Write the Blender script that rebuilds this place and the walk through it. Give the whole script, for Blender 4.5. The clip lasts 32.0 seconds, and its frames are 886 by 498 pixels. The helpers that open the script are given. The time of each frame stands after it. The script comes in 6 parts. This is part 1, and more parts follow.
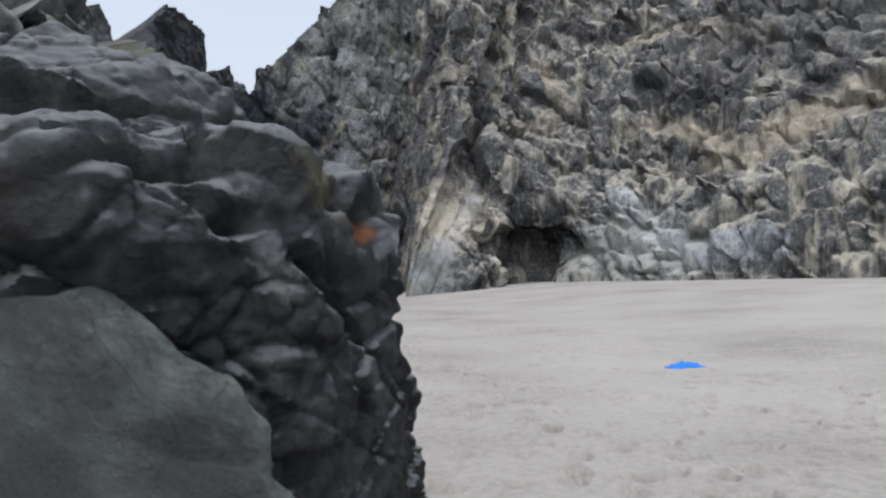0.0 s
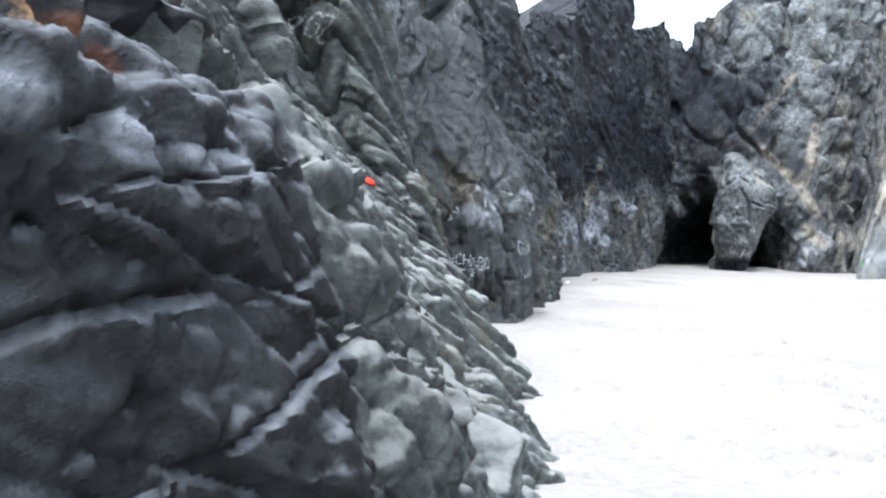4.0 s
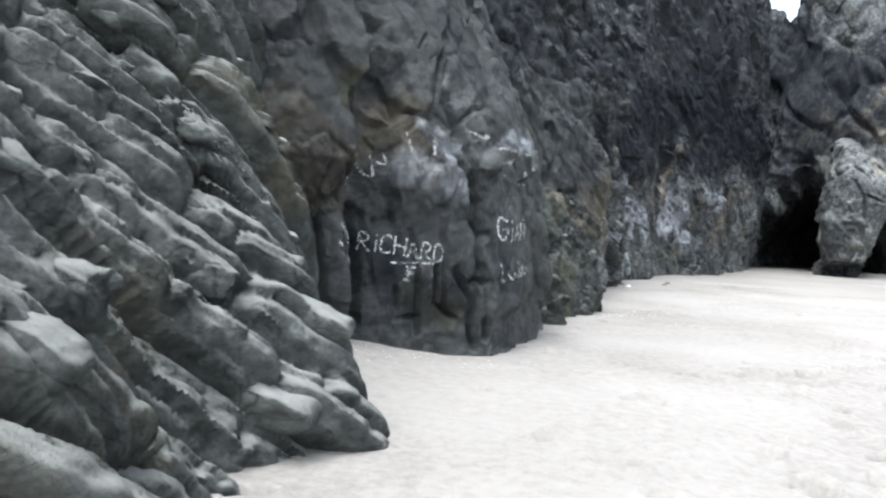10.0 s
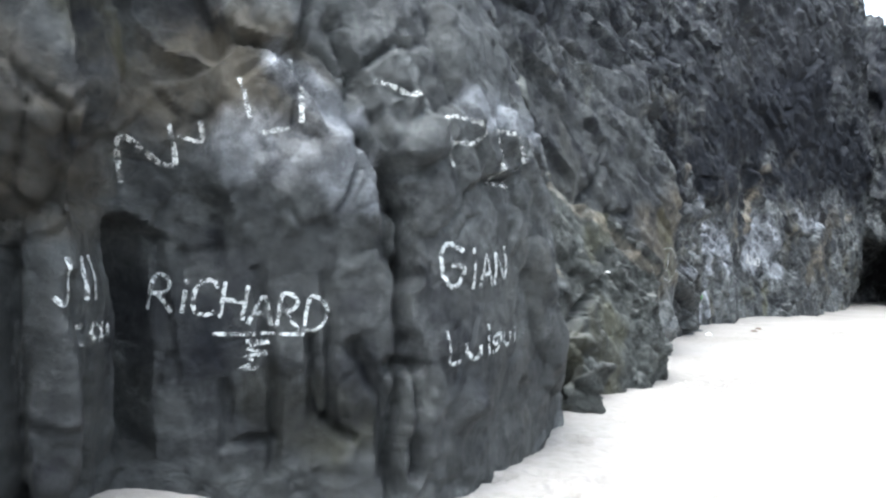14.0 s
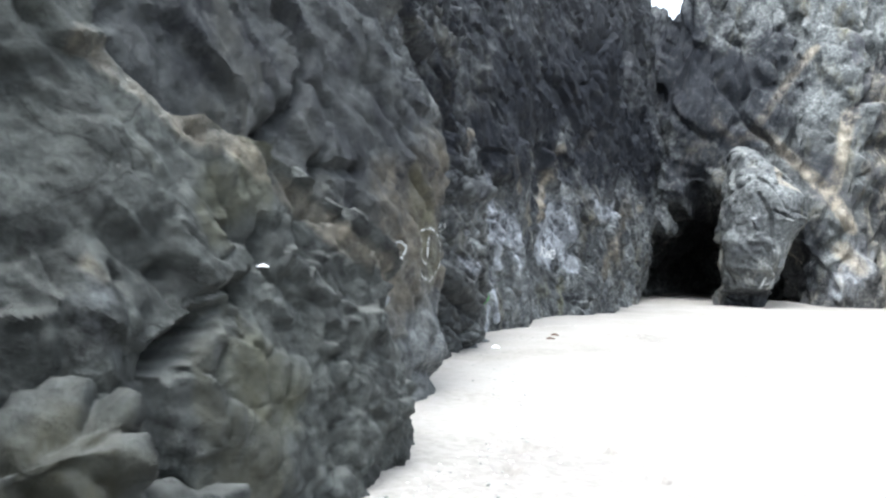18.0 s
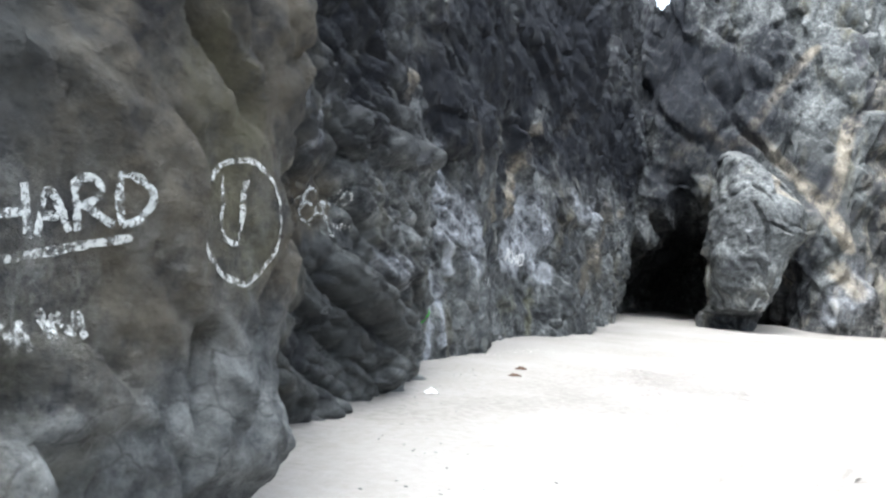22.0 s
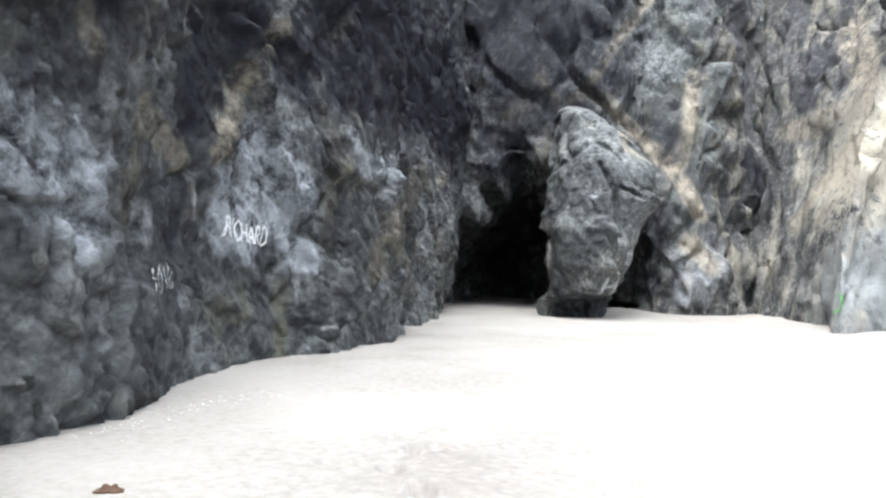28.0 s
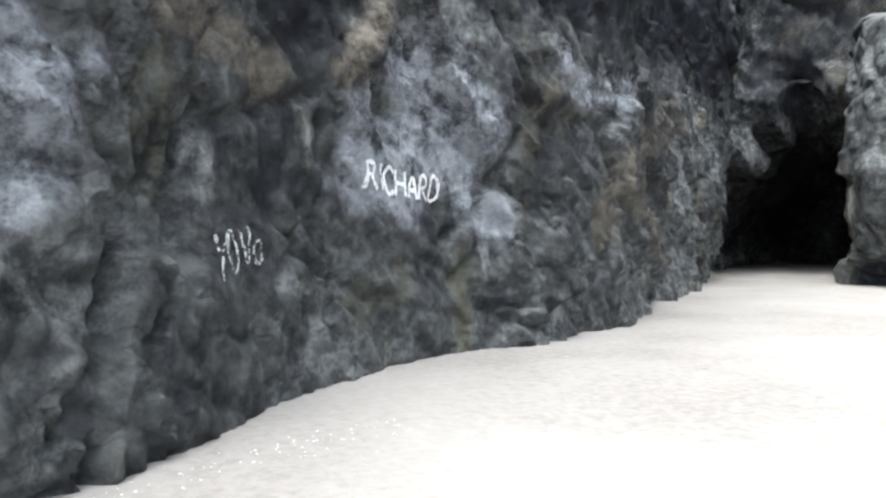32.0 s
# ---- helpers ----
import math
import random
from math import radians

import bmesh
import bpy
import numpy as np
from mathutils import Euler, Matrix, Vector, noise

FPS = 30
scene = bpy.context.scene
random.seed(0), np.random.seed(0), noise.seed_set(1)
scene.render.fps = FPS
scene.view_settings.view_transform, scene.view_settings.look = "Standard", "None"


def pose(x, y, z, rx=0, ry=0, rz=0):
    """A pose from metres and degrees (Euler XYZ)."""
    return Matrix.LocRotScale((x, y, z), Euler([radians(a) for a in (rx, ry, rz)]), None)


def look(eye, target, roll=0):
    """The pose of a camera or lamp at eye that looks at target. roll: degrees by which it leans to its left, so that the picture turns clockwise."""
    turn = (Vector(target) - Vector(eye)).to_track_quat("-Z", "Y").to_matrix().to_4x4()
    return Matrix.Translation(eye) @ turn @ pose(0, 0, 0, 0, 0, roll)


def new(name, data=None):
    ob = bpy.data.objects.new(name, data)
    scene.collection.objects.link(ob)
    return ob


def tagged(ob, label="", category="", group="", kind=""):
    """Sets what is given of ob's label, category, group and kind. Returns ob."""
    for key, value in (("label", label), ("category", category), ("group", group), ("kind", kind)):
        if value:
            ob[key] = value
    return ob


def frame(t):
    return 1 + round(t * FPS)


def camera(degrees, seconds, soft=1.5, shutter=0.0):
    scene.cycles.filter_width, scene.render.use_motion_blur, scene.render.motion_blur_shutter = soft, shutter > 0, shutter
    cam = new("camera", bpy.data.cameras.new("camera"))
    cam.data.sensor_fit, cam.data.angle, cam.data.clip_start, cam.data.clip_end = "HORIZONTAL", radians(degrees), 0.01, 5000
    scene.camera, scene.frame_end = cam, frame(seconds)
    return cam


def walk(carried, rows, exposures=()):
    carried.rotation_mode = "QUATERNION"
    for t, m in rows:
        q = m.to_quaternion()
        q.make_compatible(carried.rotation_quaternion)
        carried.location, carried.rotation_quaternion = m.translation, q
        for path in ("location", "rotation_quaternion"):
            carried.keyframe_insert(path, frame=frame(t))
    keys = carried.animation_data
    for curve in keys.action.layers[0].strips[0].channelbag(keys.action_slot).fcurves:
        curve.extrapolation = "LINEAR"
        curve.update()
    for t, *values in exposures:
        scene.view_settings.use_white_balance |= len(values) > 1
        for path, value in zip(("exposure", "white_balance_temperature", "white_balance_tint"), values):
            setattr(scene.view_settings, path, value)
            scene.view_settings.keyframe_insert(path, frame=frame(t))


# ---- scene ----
import collections

cam = camera(59.0, 32.0, soft=2.3)
PATH = [
    (0, (0.144, 0.599, 1.776), (0.549, 2.557, 1.836), -1.0),
    (0.5, (0.471, 0.888, 1.770), (0.687, 2.876, 1.821), 1.8),
    (1, (0.754, 1.159, 1.791), (0.695, 3.154, 1.918), -1.1),
    (1.5, (0.984, 1.442, 1.791), (0.680, 3.419, 1.802), -1.7),
    (2, (1.167, 1.783, 1.779), (0.838, 3.756, 1.787), -1.7),
    (2.5, (1.328, 2.147, 1.775), (0.620, 4.016, 1.851), -4.3),
    (3, (1.581, 2.496, 1.780), (0.873, 4.365, 1.845), -1.5),
    (3.5, (1.767, 2.946, 1.775), (1.133, 4.842, 1.766), 1.8),
    (5.5, (1.98, 4.341, 1.459), (1.116, 6.143, 1.396), 2.8),
    (6, (2.042, 4.838, 1.54), (1.338, 6.71, 1.562), 1.4),
    (6.5, (1.901, 5.541, 1.513), (1.108, 7.377, 1.509), 1.0),
    (7, (1.862, 6.159, 1.486), (1.162, 8.032, 1.467), 3.2),
    (7.5, (1.847, 6.755, 1.445), (1.099, 8.609, 1.367), 1.2),
    (8, (1.719, 7.432, 1.412), (0.897, 9.252, 1.297), 1.4),
    (8.5, (1.731, 7.964, 1.454), (0.926, 9.794, 1.378), 1.9),
    (9, (1.549, 8.687, 1.436), (0.594, 10.442, 1.34), 2.5),
    (9.5, (1.457, 9.327, 1.486), (0.528, 11.097, 1.538), 2.1),
    (10, (1.43, 9.963, 1.479), (0.539, 11.752, 1.427), 3.5),
    (10.5, (1.387, 10.488, 1.492), (0.559, 12.307, 1.41), 0.4),
    (11, (1.357, 10.949, 1.472), (0.557, 12.78, 1.381), 3.3),
    (11.5, (1.146, 11.515, 1.49), (0.189, 13.269, 1.403), 2.8),
    (12, (1.022, 12.081, 1.551), (0.173, 13.891, 1.483), -0.1),
    (12.5, (0.742, 12.696, 1.555), (-0.308, 14.398, 1.576), -0.9),
    (13, (0.625, 13.229, 1.557), (-0.344, 14.979, 1.566), 0.0),
    (13.5, (0.556, 13.843, 1.534), (-0.489, 15.548, 1.591), 1.1),
    (14, (0.478, 14.397, 1.536), (-0.585, 16.091, 1.568), 2.7),
    (14.5, (0.427, 14.932, 1.529), (-0.572, 16.665, 1.535), 3.7),
    (15, (0.255, 15.546, 1.544), (-0.78, 17.255, 1.448), 0.8),
    (15.5, (0.264, 15.856, 1.541), (-0.648, 17.635, 1.491), 3.3),
    (17.5, (-0.453, 19.244, 1.568), (-1.228, 21.087, 1.616), 4.1),
    (18, (-0.608, 19.966, 1.532), (-1.226, 21.868, 1.578), 2.0),
    (18.5, (-0.739, 20.63, 1.513), (-1.457, 22.496, 1.469), 2.7),
    (19, (-0.927, 21.305, 1.498), (-1.517, 23.216, 1.452), 3.1),
    (19.5, (-1.041, 21.963, 1.51), (-1.691, 23.854, 1.477), 3.5),
    (20, (-1.258, 22.642, 1.522), (-1.794, 24.568, 1.572), 2.8),
    (20.5, (-1.4, 23.336, 1.483), (-1.976, 25.251, 1.471), 1.0),
    (21, (-1.541, 24.025, 1.496), (-2.015, 25.968, 1.524), 0.6),
    (21.5, (-1.606, 24.647, 1.492), (-2.139, 26.575, 1.511), 3.7),
    (22, (-1.609, 25.222, 1.482), (-2.145, 27.148, 1.551), 4.4),
    (22.5, (-1.597, 25.845, 1.487), (-2.097, 27.781, 1.534), 3.0),
    (23, (-1.611, 26.524, 1.499), (-2.133, 28.454, 1.568), 1.4),
    (23.5, (-1.577, 27.036, 1.475), (-1.942, 29.001, 1.539), 2.9),
    (24, (-1.433, 27.744, 1.473), (-1.929, 29.678, 1.584), 2.8),
    (26.5, (-1.077, 31.243, 1.462), (-1.524, 33.19, 1.541), 2.8),
    (27, (-1.125, 31.989, 1.514), (-1.566, 33.934, 1.659), 1.2),
    (27.5, (-1.183, 32.745, 1.515), (-1.45, 34.724, 1.624), 2.7),
    (28, (-1.188, 33.348, 1.522), (-1.342, 35.341, 1.587), 1.7),
    (28.5, (-1.116, 33.874, 1.519), (-1.327, 35.861, 1.606), 2.6),
    (29, (-1.063, 34.264, 1.486), (-1.092, 36.261, 1.591), 1.7),
    (29.5, (-0.896, 34.798, 1.515), (-1.033, 36.793, 1.569), 0.7),
    (30, (-0.917, 35.25, 1.537), (-1.086, 37.242, 1.549), 1.5),
    (31, (-1.081, 36.444, 1.47), (-1.738, 38.333, 1.499), 3.2),
    (32, (-1.235, 37.439, 1.451), (-2.035, 39.272, 1.426), -0.2),
]
walk(cam, [(t, look(eye, target, roll)) for t, eye, target, roll in PATH],
     [(t, e, k, m) for t, e, k, m in ((0, -1.35, 6100, 10), (1, -0.85, 5950, 8), (2, -0.5, 5850, 8), (3, -0.05, 5700, 8), (6, -0.05, 5850, 10), (7, -0.2, 6000, 8), (8, -0.5, 6300, 4), (9, -0.6, 6350, 4),
                                      (10, -0.25, 6050, 8), (11, 0.0, 6050, 8), (12, 0.1, 6000, 10), (13.5, 0.3, 5950, 8), (15, 0.3, 5950, 6), (20, 0.22, 6000, 7), (32, 0.18, 6150, 8))])


# ---------- world, sun, exposure ----------
world = bpy.data.worlds.new("overcast_sky")
scene.world = world
world.use_nodes = True
wn, wl = world.node_tree.nodes, world.node_tree.links
sky = wn.new("ShaderNodeTexSky")
sky.sky_type = "NISHITA"
sky.sun_disc = False
sky.sun_elevation, sky.sun_rotation = radians(68), radians(193)
sky.dust_density, sky.air_density, sky.altitude = 6.0, 1.2, 0.0
hsv = wn.new("ShaderNodeHueSaturation")
hsv.inputs["Saturation"].default_value = 0.35
hsv.inputs["Value"].default_value = 4.4
bg = wn["Background"]
bg.inputs["Strength"].default_value = 0.15
wl.new(sky.outputs["Color"], hsv.inputs["Color"])
wl.new(hsv.outputs["Color"], bg.inputs["Color"])

sun = new("sun", bpy.data.lights.new("sun", "SUN"))
sun.data.energy, sun.data.angle, sun.data.color = 1.1, radians(45), (1.0, 0.985, 0.97)
sun.matrix_world = look((-8, -14, 90), (0, 20, 0))

# ---------- number noise on arrays ----------


def hash3(i, j, k, seed):
    """Three numbers from 0 to 1 for whole-number cells."""
    h = (i * 73856093) ^ (j * 19349663) ^ (k * 83492791) ^ (seed * 2654435761)
    out = []
    for n in range(3):
        h = (h ^ (h >> 15)) * 2246822519 & 0xFFFFFFFF
        h = (h ^ (h >> 13)) * 3266489917 & 0xFFFFFFFF
        h = h ^ (h >> 16)
        out.append(h / 4294967295.0)
    return out


def value_noise(p, seed):
    """Smooth noise from -1 to 1 at the rows of p."""
    c = np.floor(p).astype(np.int64)
    f = p - c
    f = f * f * (3 - 2 * f)
    out = np.zeros(len(p))
    for dx in (0, 1):
        for dy in (0, 1):
            for dz in (0, 1):
                w = (f[:, 0] if dx else 1 - f[:, 0]) * (f[:, 1] if dy else 1 - f[:, 1]) * (f[:, 2] if dz else 1 - f[:, 2])
                out += w * hash3(c[:, 0] + dx, c[:, 1] + dy, c[:, 2] + dz, seed)[0]
    return out * 2 - 1


def fbm(p, seed, octaves=4):
    out, a = np.zeros(len(p)), 0.5
    for n in range(octaves):
        out += a * value_noise(p * 2.03**n, seed + n)
        a *= 0.5
    return out


def blocks(p, seed):
    """Broken rock: for each row of p a tilted facet height of about -1 to 1, and how near it is to a crack (0 in the crack)."""
    c = np.floor(p).astype(np.int64)
    d1, d2 = np.full(len(p), 9.0), np.full(len(p), 9.0)
    facet = np.zeros(len(p))
    for dx in (-1, 0, 1):
        for dy in (-1, 0, 1):
            for dz in (-1, 0, 1):
                i, j, k = c[:, 0] + dx, c[:, 1] + dy, c[:, 2] + dz
                a, b, e = hash3(i, j, k, seed)
                off = np.stack([i + a, j + b, k + e], 1) - p
                d = np.abs(off).sum(1) * 0.55 + np.sqrt((off**2).sum(1)) * 0.45
                g = hash3(i, j, k, seed + 77)
                h = (g[0] * 2 - 1) * 0.7 + off[:, 0] * (g[1] - 0.5) * 1.6 + off[:, 1] * (g[2] - 0.5) * 1.6 + off[:, 2] * (a - 0.5) * 1.6
                near = d < d1
                d2 = np.where(near, d1, np.minimum(d2, d))
                facet = np.where(near, h, facet)
                d1 = np.where(near, d, d1)
    return facet, d2 - d1


def unit(v):
    v = np.array(v, float)
    return v / np.linalg.norm(v)


def warped(p, seed, scale=0.4, much=0.5):
    return p + much * np.stack([fbm(p * scale, seed), fbm(p * scale + 31.7, seed + 1), fbm(p * scale - 17.3, seed + 2)], 1)


def chisel(p, size, height, seed, turn=(0, 0, 0), crack=0.6, wide=0.05, tilt=1.6, warp=0.08):
    """Broken blocks, each cut to three flat faces that meet in sharp edges, with cracks of a given half width in metres between the blocks."""
    q = warped(p, seed + 9, 0.7, warp) @ np.array(Euler([radians(v) for v in turn]).to_matrix()).T / np.array(size)
    c = np.floor(q).astype(np.int64)
    d1, d2 = np.full(len(p), 9.0), np.full(len(p), 9.0)
    best, cell = np.zeros((len(p), 3)), np.zeros((len(p), 3), np.int64)
    for dx in (-1, 0, 1):
        for dy in (-1, 0, 1):
            for dz in (-1, 0, 1):
                i, j, k = c[:, 0] + dx, c[:, 1] + dy, c[:, 2] + dz
                a, b, e = hash3(i, j, k, seed)
                off = q - np.stack([i + a, j + b, k + e], 1)
                d = np.abs(off).max(1) * 0.6 + np.abs(off).sum(1) * 0.4
                near = d < d1
                d2 = np.where(near, d1, np.minimum(d2, d))
                d1 = np.where(near, d, d1)
                best[near], cell[near] = off[near], np.stack([i, j, k], 1)[near]
    i, j, k = cell.T
    g = hash3(i, j, k, seed + 31)
    h = np.full(len(p), 0.35)
    for m in range(3):
        w = hash3(i, j, k, seed + 50 + m)
        way = np.stack(w, 1) * 2 - 1
        way /= np.linalg.norm(way, axis=1)[:, None] + 0.2
        h = np.minimum(h, 0.1 + 0.4 * g[m] + tilt * (best * way).sum(1))
    h = h + (g[0] - 0.5) * 0.9
    k = np.clip((d2 - d1) * 0.5 * np.mean(size) / wide, 0, 1)
    return height * (h * k - crack * (1 - k))


def ribs(p, way, height, seed, long=0.45, across=2.4):
    """Worn ribs and furrows that run along a direction."""
    w = unit(way)
    q = p * across + np.outer(p @ w, w) * (long - across)
    return height * (0.35 - np.abs(fbm(q, seed, 4)) * 1.6)


def beds(p, way, face, thick, length, height, seed, wander=0.35, lip=0.0):
    """Rounded slabs that lie one on another: long down their dip, stacked across the face, each standing out by its own amount."""
    a = unit(way)
    n = unit(np.cross(unit(face), a))
    q = warped(p, seed, 0.5, wander * thick + 0.04)
    t = q @ n / thick + 0.5 * fbm(p * 0.35, seed + 5, 2)
    i = np.floor(t).astype(np.int64)
    f = t - i
    o = hash3(i, i * 0, i * 0, seed + 3)
    run = length * (0.6 + 0.9 * o[0])
    g = q @ a / run + o[1] * 9
    j = np.floor(g).astype(np.int64)
    g = g - j
    r = hash3(i, j, i * 0, seed + 4)
    dome = np.clip(4 * f * (1 - f), 0, 1) ** 0.42
    ends = np.clip(np.minimum(g, 1 - g) * run / (0.35 * thick), 0, 1) ** 0.5
    return height * (dome * ends * (0.6 + 0.5 * r[2]) + 1.1 * (r[0] - 0.5) + 0.7 * (g - 0.5) * (r[1] - 0.5) + 0.5 * (f - 0.5) * (r[2] - 0.3) - 0.4 + lip * (0.5 - f))


def grit(p, seed, much=1.0):
    return much * (0.035 * fbm(p * 2.2, seed, 3) + 0.03 * (0.3 - np.abs(fbm(p * 5.0, seed + 4, 2))))


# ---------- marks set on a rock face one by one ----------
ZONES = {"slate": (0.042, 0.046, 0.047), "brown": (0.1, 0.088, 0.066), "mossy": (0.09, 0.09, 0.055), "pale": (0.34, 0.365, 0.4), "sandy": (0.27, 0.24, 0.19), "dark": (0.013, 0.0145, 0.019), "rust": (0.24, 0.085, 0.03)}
MARKS, STAIN_SHADES = collections.defaultdict(list), collections.defaultdict(list)
OUTWARD = {"cliff_near": (0.75, -0.65, 0.1), "cliff_slope": (0.7, -0.35, 0.6), "cliff_pier": (0.85, -0.5, 0), "cliff_buttress": (0.9, -0.4, 0.2), "cliff_left": (0.95, -0.3, 0), "cliff_back": (0, -1, 0), "cliff_right": (-0.3, -0.95, 0), "rock_pillar": (-0.1, -1, 0)}


def to_line(p, points):
    """Distance to a bent line, and on which side of it as one looks at the face (left of the way it runs: above zero)."""
    best, side = np.full(len(p), 1e9), np.zeros(len(p))
    for a, b, out in points:
        d = b - a
        f = np.clip((p - a) @ d / (d @ d + 1e-12), 0, 1)
        off = p - a - np.outer(f, d)
        off = off - 0.85 * np.outer(off @ out, out)
        dist = np.sqrt((off**2).sum(1))
        s = np.cross(out, d)
        nearer = dist < best
        side = np.where(nearer, off @ (s / (np.linalg.norm(s) + 1e-9)), side)
        best = np.where(nearer, dist, best)
    return best, side


def mark(kind, host, much, wide, *points):
    """A crack, a rib, a step (raised to the left of its way), a lump or a hollow on a rock face."""
    MARKS[host].append((kind, much, wide, np.array(points, float)))


def stain_shade(kind, host, wide, *points, much=1.0):
    """A band or patch of another colour on a rock face: stains, and shade put into the colour."""
    STAIN_SHADES[host].append((kind, much, wide, np.array(points, float)))


SMOOTH = {"cliff_left": (((-4.7, 32.1, 2.1), 0.8), ((-3.68, 29.0, 1.75), 0.6), ((-3.85, 27.5, 1.55), 0.7), ((-5.2, 37.3, 1.1), 0.7), ((-5.35, 42.7, 1.3), 0.5), ((-5.35, 45.8, 2.1), 0.7)),
          "cliff_pier": (((-2.85, 17.55, 1.15), 0.55), ((-2.12, 19.1, 1.45), 0.6), ((-2.12, 19.3, 1.0), 0.6), ((-3.08, 16.75, 1.2), 0.3))}


def worn(host, p):
    """How rough a face is: smoother where the rock is flat enough to be written on."""
    out = np.ones(len(p))
    for at, wide in SMOOTH.get(host, ()):
        d = np.linalg.norm(p - np.array(at), axis=1) / wide
        out = np.minimum(out, 0.5 + 0.5 * np.clip(d * 2 - 1, 0, 1))
    return out


def segments(host, pts):
    out = unit(OUTWARD[host])
    pairs = list(zip(pts[:-1], pts[1:])) if len(pts) > 1 else [(pts[0], pts[0] + 1e-4)]
    return [(a, b, out) for a, b in pairs]


def marks_on(host, p):
    out = np.zeros(len(p))
    for kind, much, wide, pts in MARKS[host]:
        room = 1.5 * wide + 0.3
        near = np.flatnonzero(((p > pts.min(0) - room) & (p < pts.max(0) + room)).all(1))
        if not len(near):
            continue
        q = p[near]
        q = q + 0.035 * np.stack([fbm(q * 3.1 + k * 7, 901, 3) for k in range(3)], 1) * min(1, wide / 0.1 + 0.3)
        d, side = to_line(q, segments(host, pts))
        k = np.clip(1 - d / wide, 0, 1)
        if kind == "crack":
            out[near] -= much * k
        elif kind == "rib":
            out[near] += much * np.sqrt(k * (2 - k))
        elif kind == "step":
            out[near] += much * np.where(side > 0, 1, 0) * k**0.8
        else:
            out[near] += much * k * k * (3 - 2 * k)
    return out


def stain_shade_face(ob):
    """Writes the stains and painted shade of a rock face as one value for each kind at every corner of its mesh."""
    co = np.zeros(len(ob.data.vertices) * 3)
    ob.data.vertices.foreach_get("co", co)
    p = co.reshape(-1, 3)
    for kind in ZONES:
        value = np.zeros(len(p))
        for name, much, wide, pts in STAIN_SHADES[ob.name]:
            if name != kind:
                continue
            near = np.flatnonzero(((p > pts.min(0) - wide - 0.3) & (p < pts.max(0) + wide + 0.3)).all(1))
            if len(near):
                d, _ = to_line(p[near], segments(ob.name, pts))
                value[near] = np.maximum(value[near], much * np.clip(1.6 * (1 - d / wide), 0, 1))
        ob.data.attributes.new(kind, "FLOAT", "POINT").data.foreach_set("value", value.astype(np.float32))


# ---------- mesh helpers ----------


def part(name, me, material, parent=None, label=""):
    """Links a mesh or bmesh as one object, under a thing if given."""
    if isinstance(me, bmesh.types.BMesh):
        data = bpy.data.meshes.new(name)
        me.to_mesh(data)
        me.free()
        me = data
    ob = new(name, me)
    if material and not me.materials:
        me.materials.append(material)
    if parent:
        ob.parent = parent
    return tagged(ob, label)


def grid_mesh(name, p, rows, cols, closed=False, flip=False, smooth=True, sharp=0):
    """A mesh from an array of rows * cols places."""
    r, c = np.meshgrid(np.arange(rows - 1), np.arange(cols if closed else cols - 1), indexing="ij")
    r, c = r.ravel(), c.ravel()
    d = (c + 1) % cols
    quad = np.stack([r * cols + c, r * cols + d, (r + 1) * cols + d, (r + 1) * cols + c], 1)
    if flip:
        quad = quad[:, ::-1]
    me = bpy.data.meshes.new(name)
    me.from_pydata(p.tolist(), [], quad.tolist())
    if smooth:
        me.shade_smooth()
        if sharp:
            me.set_sharp_from_angle(angle=radians(sharp))
    return me


def along(stations, step, ease=0.7):
    """Places every step metres along the line of stations, with the other columns drawn in between, corners eased."""
    s = np.array(stations, float)
    run = np.r_[0, np.cumsum(np.hypot(*np.diff(s[:, :2], axis=0).T))]
    at = np.arange(0, run[-1], step)
    out = np.stack([np.interp(at, run, s[:, n]) for n in range(s.shape[1])], 1)
    w = max(3, int(ease / step) | 1)
    k = np.hanning(w + 2)[1:-1]
    k /= k.sum()
    pad = np.pad(out, ((w // 2, w // 2), (0, 0)), mode="edge")
    return np.stack([np.convolve(pad[:, n], k, "valid") for n in range(out.shape[1])], 1)


